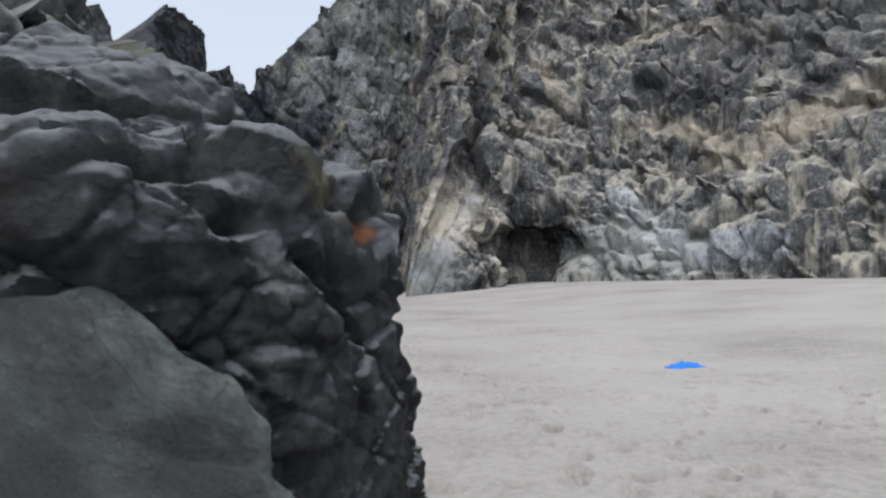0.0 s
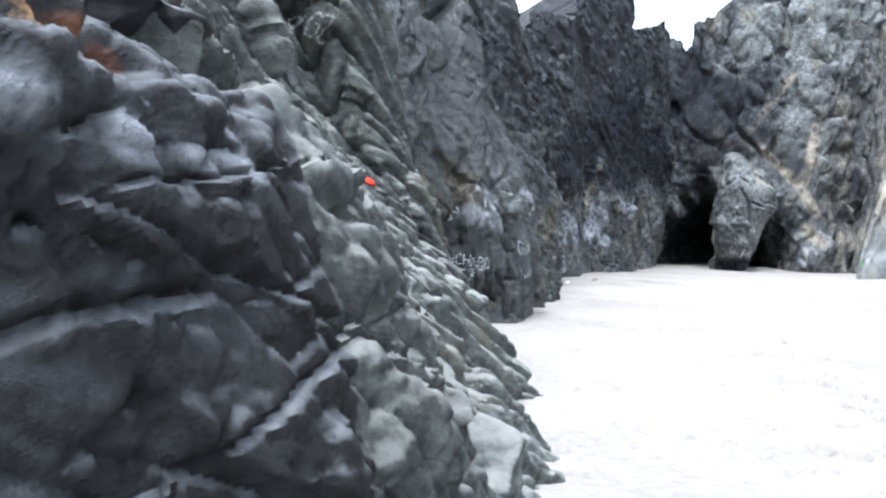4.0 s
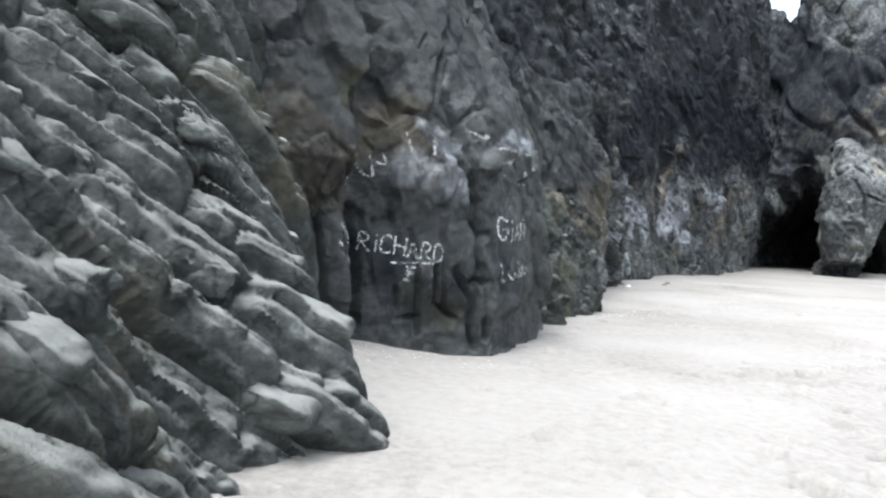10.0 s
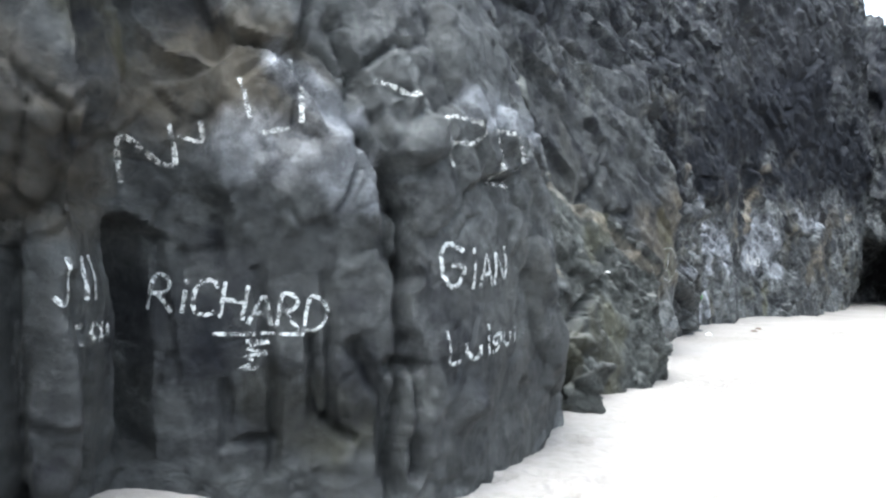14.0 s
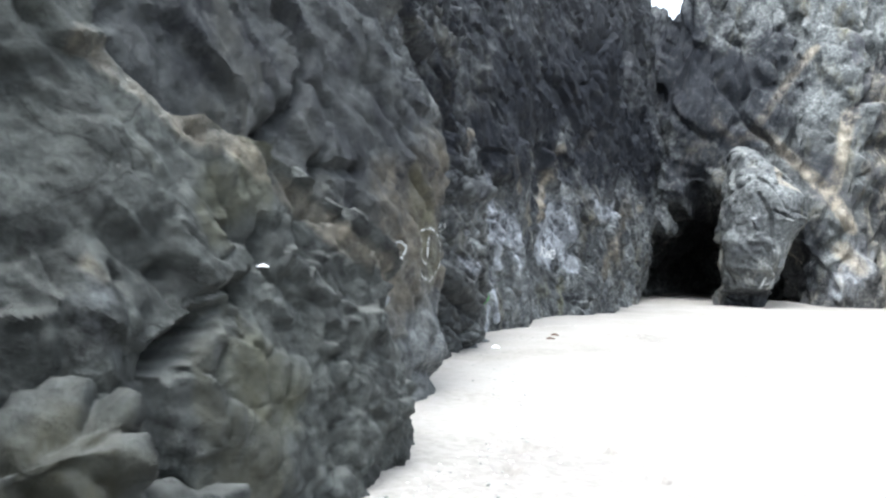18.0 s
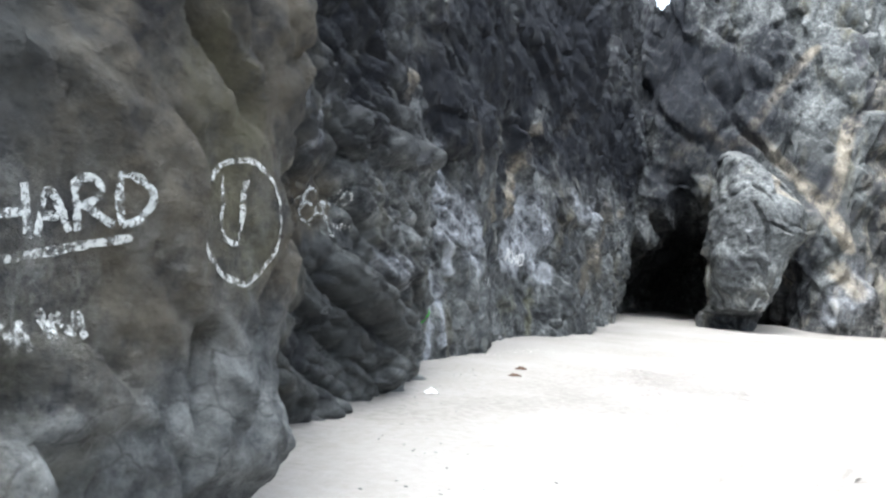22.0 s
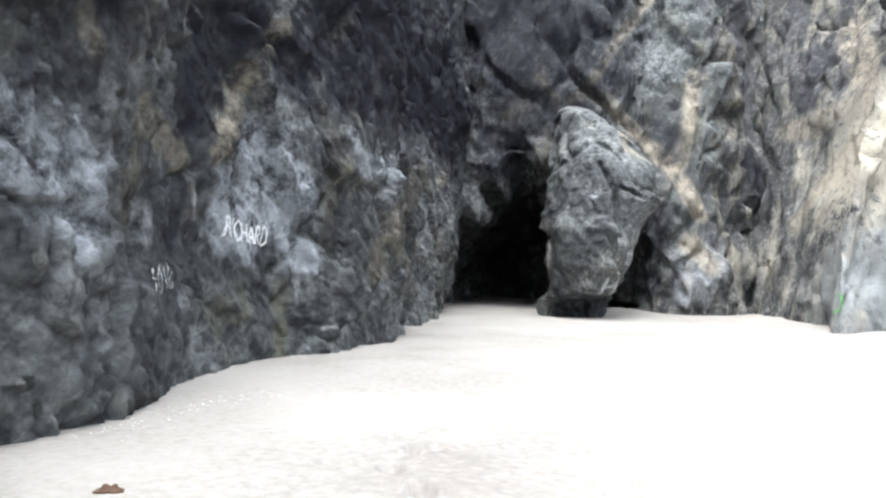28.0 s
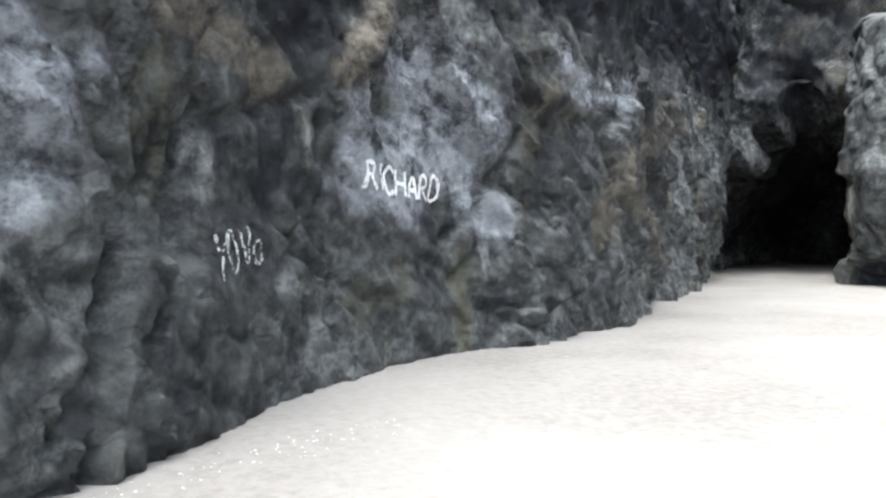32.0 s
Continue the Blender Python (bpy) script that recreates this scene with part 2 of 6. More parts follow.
def cliff(name, stations, knots, step, rows, relief, seed, material, label, inward=None, z0=-0.5, grow=1.5, crest=0.5, depth=9.0, ease=0.7, fall=0.6, sharp=42):
    """A rock face. stations: x, y, top, then the setback into the rock at each height of knots. The rock lies to the left of the line."""
    s = along(stations, step, ease)
    n = len(s)
    tan = np.gradient(s[:, :2], axis=0)
    w = max(3, int(2.2 / step) | 1)
    pad = np.pad(tan, ((w // 2, w // 2), (0, 0)), mode="edge")
    tan = np.stack([np.convolve(pad[:, m], np.ones(w) / w, "valid") for m in (0, 1)], 1)
    tan /= np.linalg.norm(tan, axis=1)[:, None]
    into = np.stack([-tan[:, 1], tan[:, 0]], 1)
    if inward is not None:
        way = np.array(inward, float).reshape(-1, 2)
        if len(way) == 1:
            way = np.tile(way, (len(stations), 1))
        into = along([(*st[:2], *wy) for st, wy in zip(stations, way)], step, ease)[:, 2:]
    u = np.arange(n) * step
    top = s[:, 2] + crest * (fbm(np.stack([u * 0.5, u * 0, u * 0 + seed], 1), seed, 4) * 1.6)
    v = np.linspace(0, 1, rows) ** grow
    zk = np.array((z0, *knots), float)
    z, back = np.zeros((rows, n)), np.zeros((rows, n))
    for m in range(n):
        sk = np.r_[0.0, s[m, 3:]]
        slope = (sk[-1] - sk[-2]) / (zk[-1] - zk[-2])
        zz = np.linspace(z0, top[m], 300)
        bb = np.interp(zz, zk, sk) + np.maximum(zz - zk[-1], 0) * max(slope, 0.08)
        run = np.r_[0, np.cumsum(np.hypot(np.diff(zz), np.diff(bb)))]
        at = v * run[-1]
        z[:, m], back[:, m] = np.interp(at, run, zz), np.interp(at, run, bb)
    p = np.stack([s[None, :, 0] + into[None, :, 0] * back, s[None, :, 1] + into[None, :, 1] * back, z], -1)
    du = np.gradient(p, axis=1)
    dv = np.gradient(p, axis=0)
    nor = np.cross(du, dv)
    nor /= np.linalg.norm(nor, axis=2)[:, :, None] + 1e-9
    for axis, wide in ((0, max(3, rows // 22)), (1, max(3, int(0.4 / step)))):
        wide |= 1
        ends = [(0, 0)] * 3
        ends[axis] = (wide // 2 + 1, wide // 2)
        run = np.cumsum(np.pad(nor, ends, mode="edge"), axis=axis)
        nor = (run[wide:] - run[:-wide]) if axis == 0 else (run[:, wide:] - run[:, :-wide])
    nor = nor.reshape(-1, 3)
    nor /= np.linalg.norm(nor, axis=1)[:, None] + 1e-9
    flat = p.reshape(-1, 3)
    flat = flat + nor * (relief(flat) * worn(name, flat) + marks_on(name, flat))[:, None]
    p = flat.reshape(rows, n, 3)
    rim = p[-1]
    far = np.concatenate([into, np.zeros((n, 1))], 1)
    out = [p]
    for k in np.linspace(0.05, 1, 10):
        q = rim + far * depth * k
        q[:, 2] += (fbm(q * 0.4, seed + 60) * 0.9 + relief(q) * 0.8) * min(1, 6 * k) - fall * depth * k
        out.append(q[None])
    q = rim + far * (depth + 0.5)
    q[:, 2] = -0.6
    p = np.concatenate(out + [q[None]], 0)
    me = grid_mesh(name, p.reshape(-1, 3), rows + 11, n, sharp=sharp)
    ob = tagged(part(name, me, material), label, "cliff", kind="structure")
    stain_shade_face(ob)
    return ob


def boulder_mesh(name, size, seed, detail=4, cuts=9, boxy=0.75, rough=1.0, sharp=0):
    """An angular rock round the origin: a boxy ball cut by random planes, then roughened."""
    rng = np.random.default_rng(seed)
    bm = bmesh.new()
    bmesh.ops.create_icosphere(bm, subdivisions=detail, radius=1.0)
    d = np.array([v.co[:] for v in bm.verts])
    d /= np.linalg.norm(d, axis=1)[:, None]
    p = np.sign(d) * np.abs(d) ** boxy
    p /= np.abs(p).max(0)
    for _ in range(cuts):
        m = rng.normal(size=3)
        m /= np.linalg.norm(m)
        h = rng.uniform(0.45, 0.88)
        over = p @ m - h
        p -= np.outer(np.maximum(over, 0) * 0.92, m)
    p = p * (np.array(size) / 2)
    k = float(np.mean(size))
    p += d * chisel(p + seed, (0.5 * k, 0.42 * k, 0.3 * k), 0.09 * k * rough, seed, (20, 30, 0), 0.5, 0.08)[:, None]
    p += d * (rough * k * (0.045 * fbm(p / k * 3.1 + seed, seed, 3) + 0.02 * fbm(p / k * 11, seed + 3, 2)))[:, None]
    for v, co in zip(bm.verts, p):
        v.co = co
    me = bpy.data.meshes.new(name)
    bm.to_mesh(me)
    bm.free()
    me.shade_smooth()
    if sharp:
        me.set_sharp_from_angle(angle=radians(sharp))
    return me


# ---------- materials ----------


def nodes_of(name, rough=0.9):
    m = bpy.data.materials.new(name)
    m.use_nodes = True
    n, l = m.node_tree.nodes, m.node_tree.links
    b = n["Principled BSDF"]
    b.inputs["Roughness"].default_value = rough
    b.inputs["Specular IOR Level"].default_value = 0.25
    co = n.new("ShaderNodeNewGeometry").outputs["Position"]
    return m, n, l, b, co


def tex(n, l, co, scale, detail=6.0, rough=0.6, kind="NOISE", stretch=None, turn=(0, 0, 0)):
    if stretch:
        mp = n.new("ShaderNodeMapping")
        mp.inputs["Scale"].default_value = stretch
        mp.inputs["Rotation"].default_value = [radians(a) for a in turn]
        l.new(co, mp.inputs["Vector"])
        co = mp.outputs["Vector"]
    if kind == "NOISE":
        t = n.new("ShaderNodeTexNoise")
        t.inputs["Scale"].default_value, t.inputs["Detail"].default_value, t.inputs["Roughness"].default_value = scale, detail, rough
        l.new(co, t.inputs["Vector"])
        return t.outputs["Fac"]
    t = n.new("ShaderNodeTexVoronoi")
    t.feature = "DISTANCE_TO_EDGE" if kind == "CRACK" else "F1"
    t.inputs["Scale"].default_value = scale
    l.new(co, t.inputs["Vector"])
    return t.outputs["Distance"]


def ramp(n, l, fac, stops):
    r = n.new("ShaderNodeValToRGB")
    e = r.color_ramp.elements
    while len(e) < len(stops):
        e.new(0.5)
    for el, (at, c) in zip(e, stops):
        el.position = at
        el.color = (*c, 1) if len(c) == 3 else (c[0], c[0], c[0], 1)
    l.new(fac, r.inputs["Fac"])
    return r.outputs["Color"]


def mixed(n, l, fac, a, b, how="MIX"):
    m = n.new("ShaderNodeMix")
    m.data_type, m.blend_type = "RGBA", how
    for key, v in ((0, fac), (6, a), (7, b)):
        if isinstance(v, (int, float)):
            m.inputs[key].default_value = v
        elif isinstance(v, tuple):
            m.inputs[key].default_value = (*v, 1)
        else:
            l.new(v, m.inputs[key])
    return m.outputs[2]


def bumped(n, l, b, heights):
    last = None
    for h, strength, dist in heights:
        u = n.new("ShaderNodeBump")
        u.inputs["Strength"].default_value, u.inputs["Distance"].default_value = strength, dist
        l.new(h, u.inputs["Height"])
        if last:
            l.new(last, u.inputs["Normal"])
        last = u.outputs["Normal"]
    l.new(last, b.inputs["Normal"])


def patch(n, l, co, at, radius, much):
    """A ragged patch round a place on the rock: staining, and the cave's shade put into the colour."""
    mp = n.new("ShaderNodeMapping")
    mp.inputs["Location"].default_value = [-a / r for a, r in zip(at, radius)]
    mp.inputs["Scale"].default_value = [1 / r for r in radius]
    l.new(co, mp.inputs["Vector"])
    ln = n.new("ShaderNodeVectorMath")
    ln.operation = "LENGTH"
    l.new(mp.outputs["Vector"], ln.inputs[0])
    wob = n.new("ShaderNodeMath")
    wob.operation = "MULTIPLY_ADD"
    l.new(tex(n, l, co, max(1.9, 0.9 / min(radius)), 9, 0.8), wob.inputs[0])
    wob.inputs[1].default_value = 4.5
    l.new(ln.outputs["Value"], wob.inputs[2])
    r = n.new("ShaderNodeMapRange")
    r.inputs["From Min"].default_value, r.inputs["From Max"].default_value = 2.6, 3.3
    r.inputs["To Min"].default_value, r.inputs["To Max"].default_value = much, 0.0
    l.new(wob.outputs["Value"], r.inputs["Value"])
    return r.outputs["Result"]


def rock_material(name, dark, mid, light, stain_shade, stain_at=0.62, pale=None, pale_at=0.7, dip=(0, 0, 0), grain=1.0, patches=(), dust_skylight=None, streak=None, dull=0.88, gloss=0.26):
    """Grey rock: broad tone, grain, thin veins and cracks, stains of another colour, and paler weathered patches;
    upward faces paled by dust and painted sky light.
    """
    m, n, l, b, co = nodes_of(name, dull)
    b.inputs["Specular IOR Level"].default_value = gloss
    broad = tex(n, l, co, 0.35, 5, 0.6)
    fine = tex(n, l, co, 4.5 * grain, 8, 0.68)
    bed = tex(n, l, co, 1.2, 5, 0.6, stretch=(0.5, 0.5, 3.0), turn=dip)
    both = mixed(n, l, 0.5, broad, fine, "LINEAR_LIGHT")
    tone = ramp(n, l, both, [(0.32, dark), (0.5, mid), (0.7, light)])
    tone = mixed(n, l, ramp(n, l, bed, [(0.42, (0,)), (0.62, (0.55,))]), tone, mid)
    speck = tex(n, l, co, 7.0 * grain, 10, 0.78, stretch=(1, 1, 1.6), turn=(30, 25, 0))
    tone = mixed(n, l, 0.85, tone, ramp(n, l, speck, [(0.33, (0.5,)), (0.5, (0.95,)), (0.62, (1.25,)), (0.74, (1.8,))]), "MULTIPLY")
    rid = n.new("ShaderNodeTexNoise")
    rid.noise_type = "RIDGED_MULTIFRACTAL"
    rid.inputs["Scale"].default_value, rid.inputs["Detail"].default_value = 1.6 * grain, 7.0
    mp = n.new("ShaderNodeMapping")
    mp.inputs["Rotation"].default_value = (radians(25), radians(-35), 0)
    mp.inputs["Scale"].default_value = (1, 1, 2.2)
    l.new(co, mp.inputs["Vector"])
    l.new(mp.outputs["Vector"], rid.inputs["Vector"])
    ridge = rid.outputs["Fac"]
    wn_ = n.new("ShaderNodeTexNoise")
    wn_.inputs["Scale"].default_value, wn_.inputs["Detail"].default_value = 1.3, 4.0
    l.new(co, wn_.inputs["Vector"])
    bent = n.new("ShaderNodeVectorMath")
    bent.operation = "MULTIPLY_ADD"
    l.new(wn_.outputs["Color"], bent.inputs[0])
    bent.inputs[1].default_value = (0.7, 0.7, 0.7)
    l.new(co, bent.inputs[2])
    split = []
    for size, wide, much in ((1.1 * grain, 0.018, 0.55), (3.6 * grain, 0.03, 0.84)):
        edge = ramp(n, l, tex(n, l, bent.outputs["Vector"], size, kind="CRACK", stretch=(1, 1, 1.9), turn=(25, -35, 10)), [(0.0, (much,)), (wide, (1.0,))])
        tone = mixed(n, l, 1.0, tone, edge, "MULTIPLY")
        split.append(edge)
    st = tex(n, l, co, 0.55, 6, 0.66, stretch=streak[0], turn=streak[1]) if streak else tex(n, l, co, 0.55, 6, 0.66)
    tone = mixed(n, l, ramp(n, l, st, [(stain_at - 0.06, (0,)), (stain_at + 0.08, (0.85,))]), tone, stain_shade)
    if pale:
        pt = tex(n, l, co, 1.1, 8, 0.72, stretch=streak[0], turn=streak[1]) if streak else tex(n, l, co, 0.8, 7, 0.7, stretch=(1, 1, 0.6))
        tone = mixed(n, l, ramp(n, l, pt, [(pale_at - 0.05, (0,)), (pale_at + 0.06, (0.9,))]), tone, pale)
    # sand dust on ledges, plus sky light painted onto faces that look up
    if dust_skylight:
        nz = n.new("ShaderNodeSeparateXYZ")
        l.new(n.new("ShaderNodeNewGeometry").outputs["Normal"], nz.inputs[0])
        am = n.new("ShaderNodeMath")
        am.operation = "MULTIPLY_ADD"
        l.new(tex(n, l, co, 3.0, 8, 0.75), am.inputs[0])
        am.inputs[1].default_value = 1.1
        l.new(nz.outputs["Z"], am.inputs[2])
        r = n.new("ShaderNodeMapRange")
        r.inputs["From Min"].default_value, r.inputs["From Max"].default_value = dust_skylight[1], dust_skylight[1] + 0.55
        r.inputs["To Min"].default_value, r.inputs["To Max"].default_value = 0.0, dust_skylight[2]
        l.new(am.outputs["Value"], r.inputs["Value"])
        tone = mixed(n, l, r.outputs["Result"], tone, dust_skylight[0])
    ragged = tex(n, l, co, 2.6, 9, 0.74, stretch=(1.2, 1.2, 0.75), turn=(-30, 14, 0))
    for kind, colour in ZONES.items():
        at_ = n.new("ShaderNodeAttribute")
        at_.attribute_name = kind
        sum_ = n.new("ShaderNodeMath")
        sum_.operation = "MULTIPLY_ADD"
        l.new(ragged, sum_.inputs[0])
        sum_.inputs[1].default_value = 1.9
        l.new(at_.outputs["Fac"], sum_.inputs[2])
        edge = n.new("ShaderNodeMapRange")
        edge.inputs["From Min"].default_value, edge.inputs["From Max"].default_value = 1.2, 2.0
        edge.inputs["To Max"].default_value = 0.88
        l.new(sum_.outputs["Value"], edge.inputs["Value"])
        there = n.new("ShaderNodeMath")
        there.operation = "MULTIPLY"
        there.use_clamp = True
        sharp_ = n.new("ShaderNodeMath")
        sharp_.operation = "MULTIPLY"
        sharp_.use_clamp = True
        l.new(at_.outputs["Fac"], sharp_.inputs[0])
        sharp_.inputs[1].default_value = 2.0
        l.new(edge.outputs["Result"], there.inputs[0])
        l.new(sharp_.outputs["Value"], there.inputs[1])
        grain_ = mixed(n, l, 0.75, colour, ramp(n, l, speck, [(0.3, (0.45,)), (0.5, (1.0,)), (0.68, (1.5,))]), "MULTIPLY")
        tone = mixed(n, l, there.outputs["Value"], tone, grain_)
        if kind == "dark":
            matt = n.new("ShaderNodeMath")
            matt.operation = "MULTIPLY_ADD"
            l.new(there.outputs["Value"], matt.inputs[0])
            matt.inputs[1].default_value, matt.inputs[2].default_value = -0.8 * gloss, gloss
            l.new(matt.outputs["Value"], b.inputs["Specular IOR Level"])
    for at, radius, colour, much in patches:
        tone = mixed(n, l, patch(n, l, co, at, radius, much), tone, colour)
    l.new(tone, b.inputs["Base Color"])
    bumped(n, l, b, [(split[0], 0.6, 0.025), (split[1], 0.35, 0.012), (ridge, 0.7, 0.05), (bed, 0.5, 0.05), (fine, 0.9, 0.07), (speck, 1.0, 0.045), (tex(n, l, co, 14, 6, 0.7, stretch=(1, 1, 1.5), turn=(-35, 20, 0)), 0.8, 0.03), (tex(n, l, co, 34, 5, 0.75), 0.6, 0.015)])
    return m


# pale tops of the near rock: sky glare put into the colour
ROCK_NEAR = rock_material("dark_grey_rock", (0.005, 0.0055, 0.0065), (0.014, 0.0155, 0.018), (0.055, 0.06, 0.067), (0.03, 0.028, 0.023), 0.66, dull=0.62, gloss=0.3, dust_skylight=((0.23, 0.245, 0.262), 1.0, 0.9), patches=(
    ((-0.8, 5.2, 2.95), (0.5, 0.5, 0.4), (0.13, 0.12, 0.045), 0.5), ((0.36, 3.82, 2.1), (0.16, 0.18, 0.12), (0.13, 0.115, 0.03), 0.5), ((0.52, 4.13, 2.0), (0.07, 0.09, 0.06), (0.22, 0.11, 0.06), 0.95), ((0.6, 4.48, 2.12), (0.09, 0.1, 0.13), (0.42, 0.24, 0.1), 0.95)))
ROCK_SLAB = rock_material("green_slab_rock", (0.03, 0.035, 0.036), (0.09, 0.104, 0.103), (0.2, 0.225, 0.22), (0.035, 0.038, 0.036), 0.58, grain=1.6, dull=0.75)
ROCK_SLOPE = rock_material("grey_green_rock", (0.032, 0.036, 0.0365), (0.1, 0.111, 0.107), (0.22, 0.237, 0.227), (0.13, 0.122, 0.092), 0.64, (0.29, 0.3, 0.285), 0.73, dust_skylight=((0.36, 0.37, 0.35), 0.95, 0.8))
# patch at y 80: shade inside the cave, put into the colour
ROCK_WALL = rock_material("dark_cliff_rock", (0.022, 0.025, 0.027), (0.09, 0.098, 0.1), (0.24, 0.255, 0.255), (0.125, 0.117, 0.083), 0.60, (0.33, 0.348, 0.355), 0.64, streak=((1.4, 1.4, 0.45), (-34, 14, 0)), dull=0.62, dust_skylight=((0.2, 0.205, 0.195), 1.15, 0.5), patches=(
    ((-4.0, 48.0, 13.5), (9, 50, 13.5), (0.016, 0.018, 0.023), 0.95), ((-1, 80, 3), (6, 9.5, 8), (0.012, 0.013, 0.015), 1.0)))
ROCK_RIGHT = rock_material("pale_cliff_rock", (0.02, 0.022, 0.025), (0.075, 0.078, 0.08), (0.22, 0.22, 0.21), (0.36, 0.335, 0.275), 0.56, (0.34, 0.335, 0.315), 0.70, dust_skylight=((0.36, 0.335, 0.28), 1.05, 0.7), streak=((1.3, 1.3, 0.22), (8, 34, 0)), patches=(
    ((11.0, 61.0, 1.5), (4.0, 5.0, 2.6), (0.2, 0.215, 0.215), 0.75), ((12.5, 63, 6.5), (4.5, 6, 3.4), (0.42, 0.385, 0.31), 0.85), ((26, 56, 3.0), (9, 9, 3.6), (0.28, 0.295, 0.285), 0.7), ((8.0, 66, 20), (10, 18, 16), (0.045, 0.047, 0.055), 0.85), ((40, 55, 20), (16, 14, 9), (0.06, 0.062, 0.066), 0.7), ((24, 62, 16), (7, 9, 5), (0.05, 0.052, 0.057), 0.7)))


ROCK_SPUR = rock_material("mottled_spur_rock", (0.015, 0.017, 0.017), (0.056, 0.062, 0.059), (0.135, 0.146, 0.138), (0.08, 0.078, 0.052), 0.6, (0.2, 0.208, 0.197), 0.7, dust_skylight=((0.18, 0.187, 0.175), 1.1, 0.65), streak=((1.4, 1.4, 0.5), (-35, 15, 0)), dull=0.7)


def sand_material():
    m, n, l, b, co = nodes_of("pale_sand", 0.95)
    broad = tex(n, l, co, 0.22, 5, 0.6)
    fine = tex(n, l, co, 9, 8, 0.7)
    tone = ramp(n, l, mixed(n, l, 0.4, broad, fine, "LINEAR_LIGHT"), [(0.2, (0.168, 0.157, 0.144)), (0.5, (0.258, 0.245, 0.228)), (0.85, (0.322, 0.308, 0.292))])
    l.new(tone, b.inputs["Base Color"])
    bumped(n, l, b, [(tex(n, l, co, 2.2, 5, 0.6), 0.7, 0.08), (fine, 0.7, 0.02), (tex(n, l, co, 160, 3, 0.7), 0.4, 0.002)])
    return m


SAND = sand_material()

# ---------- ground ----------


def ground_height(x, y):
    """The beach: level in the cove, rising a little towards the far right cliff, with sand banked up in the nook beside the pier."""
    right = np.clip((x - 8) / 16, 0, 1)
    z = 0.85 * right * right * (3 - 2 * right) + 0.02 * np.clip(x - 24, 0, 30)
    z = z + 0.26 * np.exp(-(((x + 3.2) / 0.9) ** 2 + ((y - 16.7) / 1.1) ** 2))
    z = z + 0.35 * np.exp(-(((x - 4.2) / 1.3) ** 2 + ((y - 68) / 1.6) ** 2))
    q = np.stack([x * 0.35, y * 0.35, x * 0], 1)
    z = z + 0.07 * fbm(q, 3, 4) * np.clip((30 - np.abs(x)) / 20, 0, 1)
    return z


def spread(a, b, step, far, n):
    mid = np.arange(a, b, step)
    g = np.geomspace(step * 2, far, n)
    return np.r_[a - g[::-1], mid, b + g]


def footprints(x, y, z, seed):
    """Shallow prints of walkers: trodden dents with a raised rim, in tracks along the beach and here and there between."""
    rng = np.random.default_rng(seed)
    prints = []
    for _ in range(26):
        px, py, a = rng.uniform(-1.5, 9), rng.uniform(3, 30), rng.normal(0, 0.35) + (math.pi if rng.random() < 0.5 else 0)
        for k in range(rng.integers(8, 26)):
            side = 0.11 if k % 2 else -0.11
            prints.append((px + side * math.cos(a), py + side * math.sin(a), a + rng.normal(0, 0.15), rng.uniform(0.6, 1.0)))
            a += rng.normal(0, 0.06)
            px, py = px - math.sin(a) * 0.62, py + math.cos(a) * 0.62
    for _ in range(620):
        prints.append((rng.uniform(-2.5, 9), 3 + 39 * rng.random() ** 1.4, rng.uniform(0, 6.28), rng.uniform(0.3, 1.0)))
    for px, py, a, deep in prints:
        near = np.flatnonzero((np.abs(x - px) < 0.4) & (np.abs(y - py) < 0.4))
        if len(near):
            dx, dy = x[near] - px, y[near] - py
            u, v = dx * math.cos(a) + dy * math.sin(a), -dx * math.sin(a) + dy * math.cos(a)
            r = np.sqrt((u / 0.085) ** 2 + (v / 0.17) ** 2)
            z[near] += deep * (-0.18 * np.exp(-(r**5)) + 0.03 * np.exp(-((r - 1.45) / 0.35) ** 2))
    return z


def build_ground():
    xs, ys = spread(-5.6, 8, 0.042, 2500, 46), spread(4, 42, 0.046, 2500, 46)
    x, y = np.meshgrid(xs, ys, indexing="xy")
    x, y = x.ravel(), y.ravel()
    z = footprints(x, y, ground_height(x, y), 8)
    fine = (np.abs(x - 1) < 8) & (y > 3) & (y < 46)
    z[fine] += 0.012 * fbm(np.stack([x[fine] * 3, y[fine] * 3, x[fine] * 0], 1), 17, 3)
    me = grid_mesh("ground", np.stack([x, y, z], 1), len(ys), len(xs))
    tagged(part("ground", me, SAND), "pale dry beach sand with many footprints", "sand", kind="structure")


build_ground()

# ---------- cliffs ----------
DIP = (0.47, 0.05, 0.88)


def relief_near(p):
    high = np.clip((p[:, 2] - 2.05) / 0.25, 0, 1)
    far = np.clip((p[:, 1] - 4.7) / 0.8, 0, 1)
    return (chisel(p, (0.95, 0.9, 0.7), 0.3, 4, (38, 20, 30), 0.3, 0.04, 1.2) * (0.2 + 0.8 * high) + joints(p, 0.42, 0.035, 5) * (1 - 0.6 * high)
            + chisel(p, (0.5, 0.42, 0.34), 0.06, 7, (38, 20, 30), 0.3, 0.02, 1.1, 0.03) + chisel(p, (0.15, 0.13, 0.11), 0.02, 8, (38, 20, 30), 0.5, 0.015)
            + beds(p, (0.72, 0.3, -0.62), (0.75, -0.6, 0.3), 0.2, 0.8, 0.07, 9) * far + grit(p, 6, 0.8))


